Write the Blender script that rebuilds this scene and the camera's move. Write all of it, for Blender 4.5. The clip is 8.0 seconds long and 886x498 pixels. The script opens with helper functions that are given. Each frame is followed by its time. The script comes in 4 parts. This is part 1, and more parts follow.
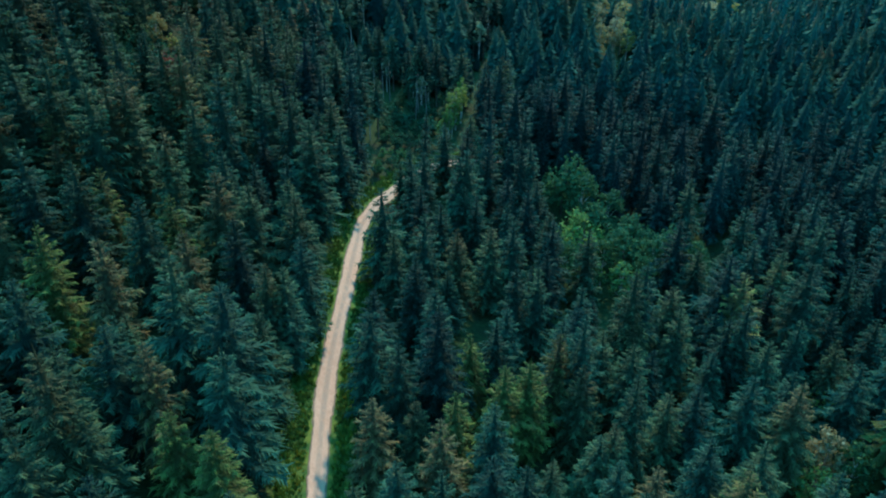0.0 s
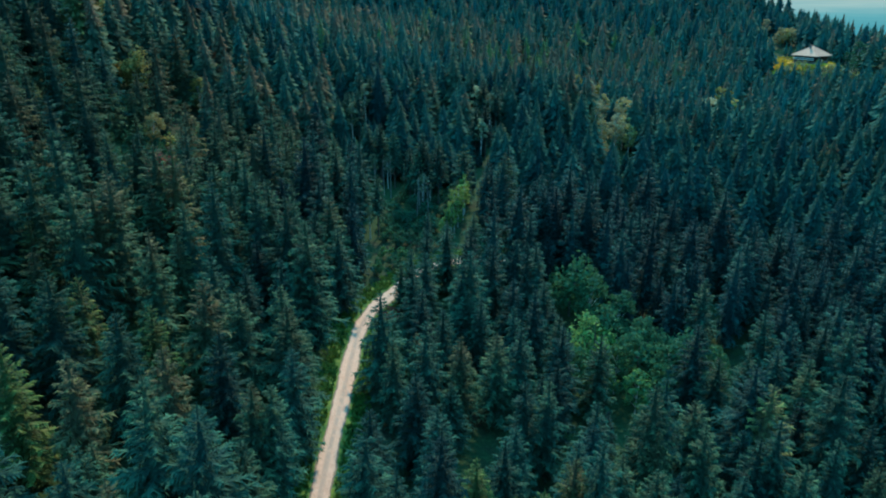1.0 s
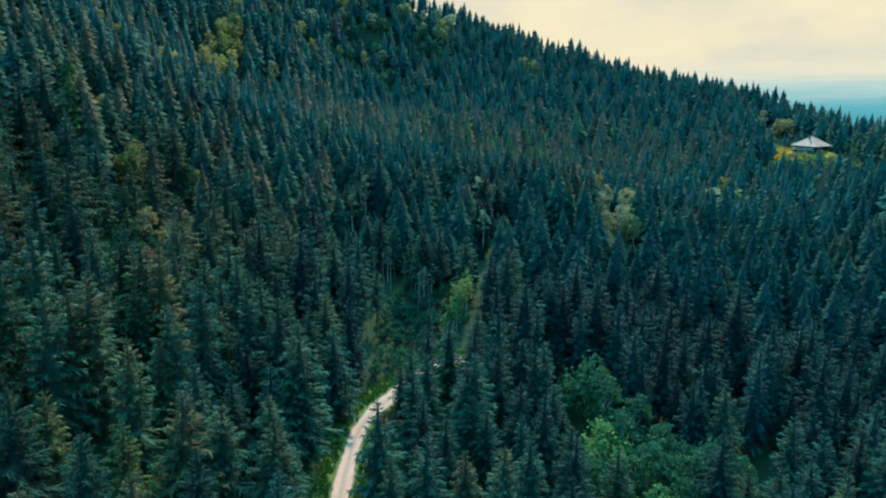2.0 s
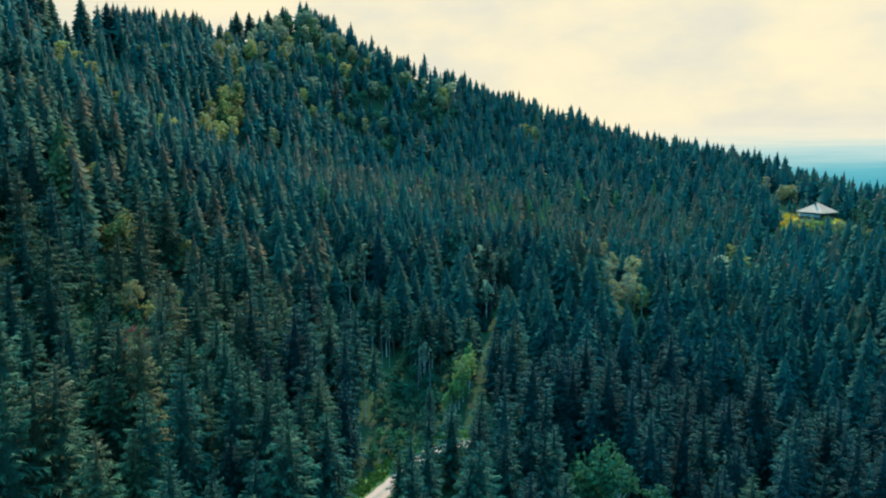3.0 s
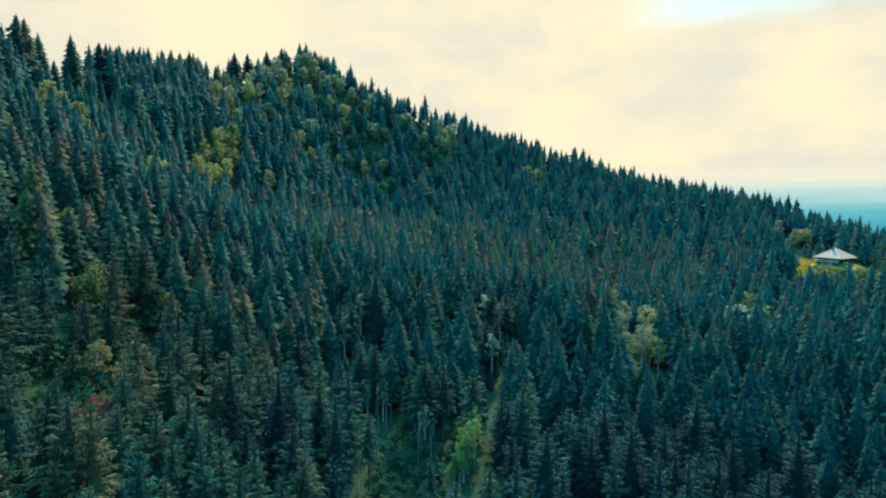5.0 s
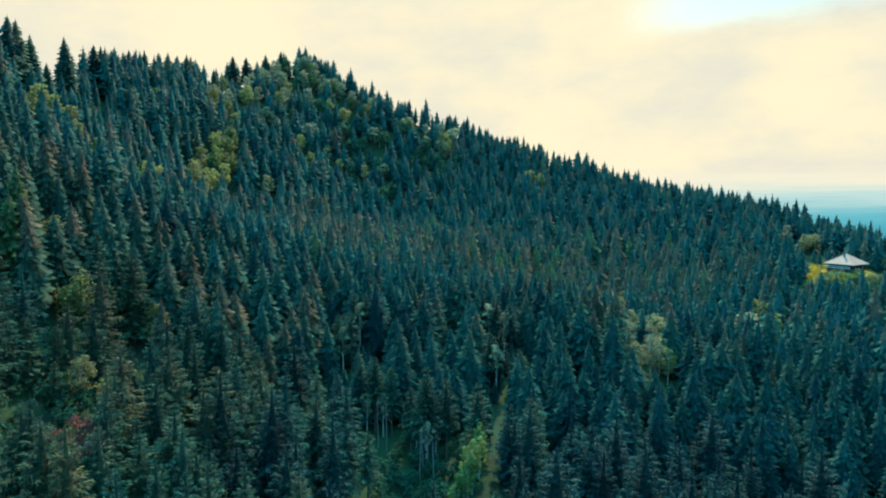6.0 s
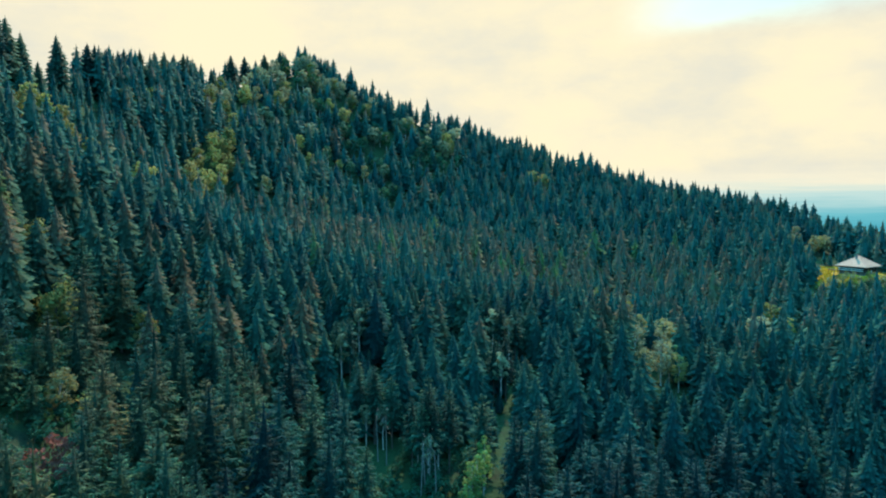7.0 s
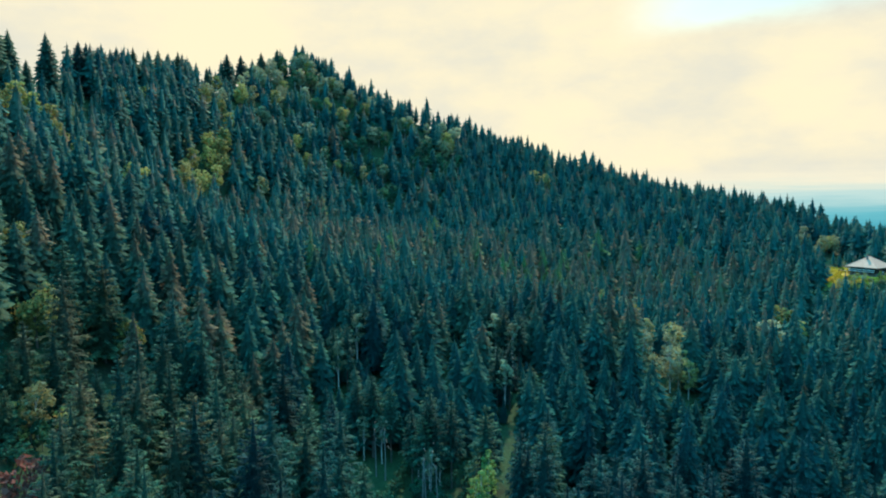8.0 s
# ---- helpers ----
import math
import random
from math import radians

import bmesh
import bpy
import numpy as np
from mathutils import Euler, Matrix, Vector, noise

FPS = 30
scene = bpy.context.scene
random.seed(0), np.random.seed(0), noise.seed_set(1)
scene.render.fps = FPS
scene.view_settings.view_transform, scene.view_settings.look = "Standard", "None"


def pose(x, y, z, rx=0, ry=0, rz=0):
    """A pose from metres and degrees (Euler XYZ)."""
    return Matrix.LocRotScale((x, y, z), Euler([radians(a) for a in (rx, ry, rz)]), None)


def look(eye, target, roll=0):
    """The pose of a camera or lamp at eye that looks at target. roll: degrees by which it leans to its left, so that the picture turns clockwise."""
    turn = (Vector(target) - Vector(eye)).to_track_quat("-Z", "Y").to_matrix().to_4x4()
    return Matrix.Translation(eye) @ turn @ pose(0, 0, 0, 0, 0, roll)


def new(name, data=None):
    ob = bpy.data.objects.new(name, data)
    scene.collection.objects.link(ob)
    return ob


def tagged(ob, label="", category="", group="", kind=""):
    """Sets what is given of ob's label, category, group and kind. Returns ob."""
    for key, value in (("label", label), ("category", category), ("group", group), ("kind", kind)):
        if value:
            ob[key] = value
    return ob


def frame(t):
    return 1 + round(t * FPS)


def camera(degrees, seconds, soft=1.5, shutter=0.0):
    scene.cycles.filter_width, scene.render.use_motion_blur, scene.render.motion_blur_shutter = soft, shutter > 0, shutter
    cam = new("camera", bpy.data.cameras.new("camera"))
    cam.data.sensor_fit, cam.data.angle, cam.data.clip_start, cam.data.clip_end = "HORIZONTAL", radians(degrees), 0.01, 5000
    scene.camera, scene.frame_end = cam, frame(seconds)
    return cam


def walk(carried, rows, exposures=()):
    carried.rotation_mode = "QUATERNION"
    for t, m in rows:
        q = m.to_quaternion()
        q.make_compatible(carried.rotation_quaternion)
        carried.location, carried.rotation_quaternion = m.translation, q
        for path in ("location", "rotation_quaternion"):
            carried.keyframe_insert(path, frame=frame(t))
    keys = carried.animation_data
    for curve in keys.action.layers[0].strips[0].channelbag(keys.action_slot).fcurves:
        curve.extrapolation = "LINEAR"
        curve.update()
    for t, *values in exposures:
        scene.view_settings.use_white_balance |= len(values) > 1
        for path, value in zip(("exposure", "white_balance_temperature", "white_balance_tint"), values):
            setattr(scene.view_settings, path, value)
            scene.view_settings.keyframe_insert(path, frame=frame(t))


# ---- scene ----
cam = camera(65.2, 8.0, soft=2.0)
PATH = [
    (0, (-0.004, -2.486, 58.621), (-0.001, -0.711, 57.7), 0.4),
    (0.5, (-0.117, 2.132, 58.577), (-0.118, 3.964, 57.774), 0.3),
    (1, (-0.209, 6.548, 58.682), (-0.212, 8.424, 57.99), 0.2),
    (1.5, (-0.327, 11.027, 58.807), (-0.332, 12.944, 58.238), 0.2),
    (1.7, (-0.421, 12.756, 58.904), (-0.426, 14.686, 58.381), 0.1),
    (3, (-1.065, 24.558, 60.126), (-1.071, 26.538, 59.845), 0.1),
    (3.5, (-1.062, 28.899, 60.467), (-1.069, 30.886, 60.241), 0.1),
    (4, (-1.17, 32.881, 60.679), (-1.178, 34.871, 60.481), 0.1),
    (4.5, (-1.383, 37.078, 60.89), (-1.39, 39.07, 60.712), 0.1),
    (6, (-2.078, 49.134, 61.47), (-2.088, 51.128, 61.319), -0.0),
    (6.5, (-2.261, 53.318, 61.621), (-2.273, 55.312, 61.472), -0.1),
    (7, (-2.364, 57.44, 61.686), (-2.378, 59.435, 61.537), -0.1),
    (7.5, (-2.562, 61.819, 61.701), (-2.575, 63.813, 61.552), -0.2),
    (8, (-2.665, 65.823, 61.826), (-2.679, 67.817, 61.678), -0.3),
]
walk(cam, [(t, look(eye, target, roll)) for t, eye, target, roll in PATH], [(0.0, 0.14), (1.0, 0.27), (2.0, 0.44), (3.5, 0.58), (8.0, 0.60)])

# ---- sky, sun and exposure ----
SUN_AZIMUTH, SUN_HEIGHT = radians(14), radians(44)
to_sun = Vector((math.sin(SUN_AZIMUTH) * math.cos(SUN_HEIGHT), math.cos(SUN_AZIMUTH) * math.cos(SUN_HEIGHT), math.sin(SUN_HEIGHT)))
lamp = bpy.data.lights.new("sun", "SUN")
lamp.energy, lamp.angle, lamp.color = 4.6, radians(1.5), (1.0, 0.87, 0.66)
sun = new("sun", lamp)
sun.matrix_world = look(to_sun * 500, (0, 0, 0))


class Nodes:
    """Short hand for building node trees."""

    def __init__(self, tree):
        self.tree = tree
        tree.nodes.clear()

    def add(self, kind, inputs=None, operation=None, use_clamp=False, data_type=None, blend_type=None, attribute_name=None):
        n = self.tree.nodes.new(kind)
        if operation:
            n.operation = operation
        if use_clamp:
            n.use_clamp = True
        if data_type:
            n.data_type = data_type
        if blend_type:
            n.blend_type = blend_type
        if attribute_name:
            n.attribute_name = attribute_name
        for key, value in (inputs or {}).items():
            if isinstance(value, bpy.types.NodeSocket):
                self.tree.links.new(value, n.inputs[key])
            else:
                n.inputs[key].default_value = value
        return n

    def math(self, op, a, b=0.0, clamp=False):
        return self.add("ShaderNodeMath", {0: a, 1: b}, operation=op, use_clamp=clamp).outputs[0]

    def span(self, value, lo, hi, smooth=True):
        """0 below lo, 1 above hi."""
        n = self.add("ShaderNodeMapRange", {"Value": value, "From Min": lo, "From Max": hi})
        n.interpolation_type = "SMOOTHSTEP" if smooth else "LINEAR"
        return n.outputs[0]

    def mix(self, f, a, b, kind="MIX"):
        n = self.add("ShaderNodeMix", data_type="RGBA", blend_type=kind)
        for i, value in ((0, f), (6, a), (7, b)):
            if isinstance(value, bpy.types.NodeSocket):
                self.tree.links.new(value, n.inputs[i])
            else:
                n.inputs[i].default_value = value if i == 0 else (*value, 1.0)
        return n.outputs[2]

    def ramp(self, f, stops):
        n = self.add("ShaderNodeValToRGB", {"Fac": f})
        els = n.color_ramp.elements
        while len(els) < len(stops):
            els.new(0.5)
        for e, (p, c) in zip(els, stops):
            e.position, e.color = p, (*c, 1.0)
        return n.outputs[0]

    def noise(self, scale, detail=4.0, rough=0.55, vector=None, out=0):
        ins = {"Scale": scale, "Detail": detail, "Roughness": rough}
        if vector is not None:
            ins["Vector"] = vector
        return self.add("ShaderNodeTexNoise", ins).outputs[out]


world = bpy.data.worlds.new("sky")
scene.world = world
world.use_nodes = True
w = Nodes(world.node_tree)
way = w.add("ShaderNodeTexCoord").outputs["Generated"]
axes = w.add("ShaderNodeSeparateXYZ", {0: way}).outputs
blue = w.add("ShaderNodeTexSky")
blue.sky_type, blue.sun_disc = "NISHITA", False
blue.sun_elevation, blue.sun_rotation = SUN_HEIGHT, SUN_AZIMUTH
blue.air_density, blue.dust_density = 1.2, 0.6
clear = w.mix(1.0, blue.outputs[0], (0.078, 0.125, 0.115), "MULTIPLY")
# thin cloud: cream towards the sun, blue-grey away from it
facing = w.add("ShaderNodeVectorMath", {0: way, 1: to_sun}, operation="DOT_PRODUCT").outputs["Value"]
near_sun = w.math("MULTIPLY", w.span(facing, 0.30, 0.58), w.math("SUBTRACT", 1.0, w.span(axes[2], 0.36, 0.55)))
billow = w.noise(3.2, 6.0, 0.6, w.add("ShaderNodeMapping", {"Vector": way, "Scale": (1.0, 1.0, 2.2), "Location": (0.3, 0.1, 0.0)}).outputs[0])
shade = w.span(billow, 0.30, 0.66)
bright = w.mix(shade, (0.538, 0.535, 0.462), (0.722, 0.645, 0.442))
dull = w.mix(w.span(axes[2], 0.0, 0.85), (0.08, 0.42, 0.60), w.mix(shade, (0.22, 1.72, 2.85), (0.36, 2.10, 3.40)))
# added glow in the unseen sky behind the camera, filling the facing slopes
rear_fill = w.mix(shade, (0.08, 0.62, 1.26), (0.15, 0.84, 1.62))
dull = w.mix(w.math("MULTIPLY", w.span(axes[1], 0.0, -0.9), 0.6), dull, rear_fill)
cloud = w.mix(near_sun, dull, bright)
# a rift of open sky high over the valley, and broken cloud behind
rift = w.math("MULTIPLY", w.span(w.math("ADD", axes[2], w.math("MULTIPLY", billow, 0.10)), 0.255, 0.30), w.span(w.math("ADD", axes[0], w.math("MULTIPLY", billow, 0.12)), 0.28, 0.42))
open_sky = w.math("MAXIMUM", w.math("MULTIPLY", rift, 0.5), w.math("MULTIPLY", w.math("SUBTRACT", 1.0, near_sun), w.math("MULTIPLY", w.span(billow, 0.46, 0.62), 0.35)))
sky_colour = w.mix(open_sky, cloud, clear)
# hazy air over the distant plain
streak = w.noise(6.0, 4.0, 0.6, w.add("ShaderNodeMapping", {"Vector": way, "Scale": (1.0, 1.0, 22.0)}).outputs[0])
low = w.math("ADD", axes[2], w.math("MULTIPLY", w.math("SUBTRACT", streak, 0.5), 0.03))
haze = w.ramp(w.span(low, -0.085, 0.065, False), [(0.0, (0.022, 0.20, 0.265)), (0.26, (0.035, 0.27, 0.35)), (0.42, (0.11, 0.37, 0.42)), (0.57, (0.37, 0.52, 0.50)), (0.72, (0.70, 0.65, 0.487))])
sky_colour = w.mix(w.span(low, 0.0, 0.045), haze, sky_colour)
background = w.add("ShaderNodeBackground", {"Color": sky_colour, "Strength": 0.96})
w.tree.links.new(background.outputs[0], w.add("ShaderNodeOutputWorld").inputs[0])


# ---- materials ----
def material(name):
    m = bpy.data.materials.new(name)
    m.use_nodes = True
    return m, Nodes(m.node_tree)


def finish(n, colour, rough=0.8, bump=None, height=0.1, glow=0.0, spec=0.3, metal=0.0):
    """Principled surface; glow is the share of light let through, as in leaves."""
    ins = {"Base Color": colour, "Roughness": rough, "Specular IOR Level": spec, "Metallic": metal}
    if bump is not None:
        ins["Normal"] = n.add("ShaderNodeBump", {"Height": bump, "Distance": height, "Strength": 0.8}).outputs[0]
    out = n.add("ShaderNodeBsdfPrincipled", ins).outputs[0]
    if glow:
        thin = n.add("ShaderNodeBsdfTranslucent", {"Color": colour}).outputs[0]
        out = n.add("ShaderNodeMixShader", {0: glow, 1: out, 2: thin}).outputs[0]
    n.tree.links.new(out, n.add("ShaderNodeOutputMaterial").inputs[0])


def foliage(name, stops, joined, glow, grain, lift=0.45, top_brown=0.0, fresh=(0.88, 1.2), spread=(0.74, 1.34)):
    """Needles or leaves: one tone for each tree, a little more for each bough and patch."""
    m, n = material(name)
    if joined:
        tone = n.add("ShaderNodeAttribute", attribute_name="tone").outputs["Fac"]
    else:
        tone = n.add("ShaderNodeSeparateColor", {0: n.add("ShaderNodeObjectInfo").outputs["Color"]}).outputs[0]
    own = tone
    geo = n.add("ShaderNodeNewGeometry")
    if top_brown:
        # brown added with height: cones, plus the warm sunlit tops put into colour
        if joined:
            rise = n.add("ShaderNodeAttribute", attribute_name="rise").outputs["Fac"]
        else:
            rise = n.add("ShaderNodeSeparateXYZ", {0: n.add("ShaderNodeTexCoord").outputs["Generated"]}).outputs[2]
        laden = n.span(n.math("FRACT", n.math("MULTIPLY", own, 23.0)), 0.15, 0.75)
        brown = n.math("ADD", own, n.math("MULTIPLY", n.math("MULTIPLY", n.span(rise, 0.50, 0.92), laden), top_brown))
        tone = n.math("MAXIMUM", own, n.math("MINIMUM", brown, 0.78))
    bough = n.math("MULTIPLY", n.math("SUBTRACT", geo.outputs["Random Per Island"], 0.5), 0.08 if joined else 0.14)
    patch = n.math("MULTIPLY", n.math("SUBTRACT", n.noise(grain, 3.0, 0.6, geo.outputs["Position"]), 0.5), 0.32)
    colour = n.ramp(n.math("ADD", n.math("ADD", tone, bough), patch, True), stops)
    fine = n.noise(grain * 5, 3.0, 0.7, geo.outputs["Position"])
    colour = n.mix(n.span(fine, 0.35, 0.75), colour, n.mix(1.0, colour, (1 + lift, 1 + lift, 1 + lift * 0.5), "MULTIPLY"))
    if top_brown:
        # shade painted into the inner needles, sunlit warmth into the bough tips
        tip_light = n.add("ShaderNodeAttribute", attribute_name="tip_light").outputs["Fac"]
        colour = n.mix(tip_light, n.mix(1.0, colour, (fresh[0],) * 3, "MULTIPLY"), n.mix(1.0, colour, (1.08 * fresh[1], fresh[1], 0.84 * fresh[1]), "MULTIPLY"))
    each = n.add("ShaderNodeMapRange", {"Value": n.math("FRACT", n.math("MULTIPLY", own, 57.0)), "To Min": spread[0], "To Max": spread[1]}).outputs[0]
    colour = n.mix(1.0, colour, n.add("ShaderNodeCombineXYZ", {0: each, 1: each, 2: each}).outputs[0], "MULTIPLY")
    tuft = n.noise(1.9, 3.0, 0.65, geo.outputs["Position"]) if top_brown else None
    finish(n, colour, 0.75, tuft, 0.9 if joined else 0.45, glow=glow, spec=0.12)
    return m


NEEDLES = [(0.0, (0.009, 0.048, 0.044)), (0.35, (0.024, 0.080, 0.056)), (0.6, (0.055, 0.097, 0.052)), (0.8, (0.115, 0.094, 0.052)), (1.0, (0.092, 0.150, 0.046))]
LEAVES = [(0.0, (0.019, 0.082, 0.057)), (0.3, (0.034, 0.112, 0.054)), (0.46, (0.084, 0.178, 0.052)), (0.62, (0.185, 0.215, 0.068)), (0.8, (0.255, 0.208, 0.078)), (1.0, (0.215, 0.250, 0.170))]
def tinted(stops, r, g, b):
    return [(p, (c[0] * r, c[1] * g, c[2] * b)) for p, c in stops]


# fresh holds painted factors: shade for inner needles, light for bough tips
NEEDLE_SIDE = foliage("trackside_needles", tinted(NEEDLES, 0.66, 0.88, 1.08), True, 0.26, 0.40, top_brown=0.26, fresh=(0.72, 1.5))
NEEDLE = foliage("spruce_needles", tinted(NEEDLES, 0.76, 0.84, 0.92), False, 0.26, 0.45, top_brown=0.26, fresh=(0.74, 1.55))
# bluer, paler needles with distance: haze put into the colour
HAZED_SLOPE = [(0.0, (0.007, 0.063, 0.070)), (0.35, (0.015, 0.093, 0.084)), (0.6, (0.046, 0.104, 0.076)), (0.8, (0.118, 0.096, 0.070)), (1.0, (0.075, 0.160, 0.062))]
NEEDLE_MID = foliage("hazed_slope_needles", HAZED_SLOPE, True, 0.36, 0.34, lift=0.4, top_brown=0.34, fresh=(0.84, 1.4), spread=(0.82, 1.22))
# the farthest wood has the most haze painted into its needles
HAZED_FAR = [(0.0, (0.008, 0.093, 0.103)), (0.35, (0.018, 0.135, 0.122)), (0.6, (0.062, 0.140, 0.108)), (0.8, (0.165, 0.135, 0.102)), (1.0, (0.085, 0.230, 0.090))]
NEEDLE_FAR = foliage("hazed_forest_needles", HAZED_FAR, True, 0.42, 0.30, lift=0.3, top_brown=0.44, spread=(0.86, 1.16))
LEAF = foliage("leaves", LEAVES, False, 0.44, 0.6)
RED_LEAF = foliage("red_leaves", [(0.0, (0.10, 0.045, 0.035)), (1.0, (0.26, 0.085, 0.070))], False, 0.38, 0.8)


def bark_material(name, dark, pale, scale):
    m, n = material(name)
    pos = n.add("ShaderNodeTexCoord").outputs["Object"]
    f = n.noise(scale, 5.0, 0.65, n.add("ShaderNodeMapping", {"Vector": pos, "Scale": (3, 3, 0.8)}).outputs[0])
    g = n.noise(scale * 0.2, 2.0, 0.5, pos)
    colour = n.mix(n.span(f, 0.35, 0.7), dark, pale)
    colour = n.mix(n.span(g, 0.45, 0.75), colour, tuple(0.6 * c for c in pale))
    finish(n, colour, 0.9, f, 0.04)
    return m


BARK = bark_material("spruce_bark", (0.055, 0.042, 0.034), (0.16, 0.13, 0.105), 3.0)
BIRCH = bark_material("birch_bark", (0.20, 0.17, 0.14), (0.68, 0.62, 0.52), 2.0)
DEADWOOD = bark_material("dead_wood", (0.12, 0.105, 0.09), (0.27, 0.25, 0.22), 3.0)


def ground_material():
    """Needle litter and moss under the trees; meadow and verge where the grass attribute says so."""
    m, n = material("forest_floor")
    pos = n.add("ShaderNodeNewGeometry").outputs["Position"]
    fine, wide, mid = n.noise(1.6, 6.0, 0.7, pos), n.noise(0.06, 4.0, 0.6, pos), n.noise(0.35, 4.0, 0.6, pos)
    litter = n.mix(n.span(fine, 0.35, 0.7), (0.014, 0.021, 0.015), (0.034, 0.036, 0.022))
    moss = n.mix(n.span(fine, 0.3, 0.7), (0.012, 0.034, 0.016), (0.030, 0.062, 0.024))
    floor_colour = n.mix(n.span(n.math("ADD", wide, n.math("MULTIPLY", mid, 0.4)), 0.48, 0.78), litter, moss)
    grass = n.mix(n.span(mid, 0.32, 0.7), (0.220, 0.145, 0.022), (0.480, 0.285, 0.022))
    grass = n.mix(n.span(fine, 0.4, 0.75), grass, (0.30, 0.20, 0.04))
    lush = n.mix(n.span(mid, 0.35, 0.7), (0.036, 0.095, 0.028), (0.120, 0.165, 0.032))
    north = n.add("ShaderNodeSeparateXYZ", {0: pos}).outputs[1]
    grass = n.mix(n.span(north, 260.0, 320.0), lush, grass)
    amount = n.add("ShaderNodeAttribute", attribute_name="grass").outputs["Fac"]
    edge = n.span(n.math("ADD", amount, n.math("MULTIPLY", n.math("SUBTRACT", mid, 0.5), 0.8)), 0.35, 0.6)
    finish(n, n.mix(edge, floor_colour, grass), 0.95, fine, 0.25, spec=0.1)
    return m


def road_material():
    """Pale crushed stone: two worn wheel tracks, a darker crown and ragged earth edges."""
    m, n = material("gravel")
    pos = n.add("ShaderNodeNewGeometry").outputs["Position"]
    across = n.add("ShaderNodeAttribute", attribute_name="across").outputs["Fac"]
    fine, mid, wide = n.noise(9.0, 5.0, 0.75, pos), n.noise(0.9, 5.0, 0.65, pos), n.noise(0.12, 3.0, 0.6, pos)
    base = n.mix(n.span(mid, 0.3, 0.7), (0.34, 0.195, 0.135), (0.50, 0.300, 0.215))
    base = n.mix(n.span(wide, 0.42, 0.66), base, (0.41, 0.25, 0.175))
    base = n.mix(n.span(fine, 0.35, 0.8), base, (0.60, 0.41, 0.305))
    side = n.math("ABSOLUTE", across)
    crown = n.math("MULTIPLY", n.math("SUBTRACT", 1.0, n.span(side, 0.10, 0.42)), n.span(mid, 0.30, 0.58))
    base = n.mix(n.math("MULTIPLY", crown, 0.6), base, (0.20, 0.175, 0.145))
    worn = n.span(n.math("ADD", side, n.math("MULTIPLY", n.math("SUBTRACT", mid, 0.5), 0.5)), 0.80, 1.0)
    base = n.mix(worn, base, (0.15, 0.125, 0.085))
    finish(n, base, 0.92, fine, 0.04, spec=0.2)
    return m


def plain_material(name, a, b, scale, rough, stretch=(1, 1, 1), metal=0.0, height=0.02):
    m, n = material(name)
    pos = n.add("ShaderNodeMapping", {"Vector": n.add("ShaderNodeTexCoord").outputs["Object"], "Scale": stretch}).outputs[0]
    f, g = n.noise(scale, 5.0, 0.65, pos), n.noise(scale * 0.15, 3.0, 0.6, pos)
    colour = n.mix(n.span(n.math("ADD", n.math("MULTIPLY", f, 0.5), n.math("MULTIPLY", g, 0.5)), 0.36, 0.64), a, b)
    finish(n, colour, rough, f, height, metal=metal)
    return m


GROUND, GRAVEL = ground_material(), road_material()
GRASS = foliage("verge_grass", [(0.0, (0.030, 0.085, 0.022)), (0.5, (0.085, 0.150, 0.026)), (1.0, (0.480, 0.300, 0.022))], True, 0.35, 0.25)
SHINGLE = plain_material("weathered_roof", (0.37, 0.185, 0.12), (0.46, 0.24, 0.16), 1.2, 0.75, (1, 1, 1))
TIMBER = plain_material("dark_timber", (0.028, 0.018, 0.013), (0.065, 0.042, 0.030), 2.0, 0.8, (1, 1, 8))
PALE_WOOD = plain_material("pale_wood", (0.42, 0.38, 0.33), (0.62, 0.58, 0.52), 2.0, 0.75, (1, 1, 4))
STONE = plain_material("stone_plinth", (0.12, 0.10, 0.09), (0.22, 0.20, 0.18), 2.5, 0.9)
METAL = plain_material("sooty_metal", (0.03, 0.03, 0.03), (0.08, 0.075, 0.07), 3.0, 0.5, metal=0.8)


def glass_material():
    m, n = material("window_glass")
    finish(n, n.mix(n.noise(0.6), (0.02, 0.025, 0.03), (0.035, 0.04, 0.045)), 0.06, spec=0.6)
    return m


GLASS = glass_material()

# ---- the lie of the land: a valley floor, a long slope and the mountain's crest ----
POLY = [-27.97, 0.4, 7.52, -2.22, 0.25, -5.92, -26.38, 6.69, -0.48, 7.26, 9.53, -1.34, 4.28, -0.93, -1.63]
SWELLS = [(-29, 182, -10.64), (-5, 114, -3.81), (32, 303, 17.44), (-118, 417, -36.4), (-48, 507, -23.86), (-136, 347, -15.5),
          (26, 217, 18.06), (-67, 139, 6.89), (-94, 205, -1.61), (22, 518, 9.58), (-29, 266, -8.98), (-147, 292, -11.9),
          (55, 242, -8.62), (102, 268, 5.71), (-10, 625, 7.0), (-114, 612, 9.0), (100, 590, 6.0), (180, 520, 8.0), (280, 470, -8.0)]


def soft_min(a, b, k=6.0):
    return -k * np.logaddexp(-a / k, -b / k)


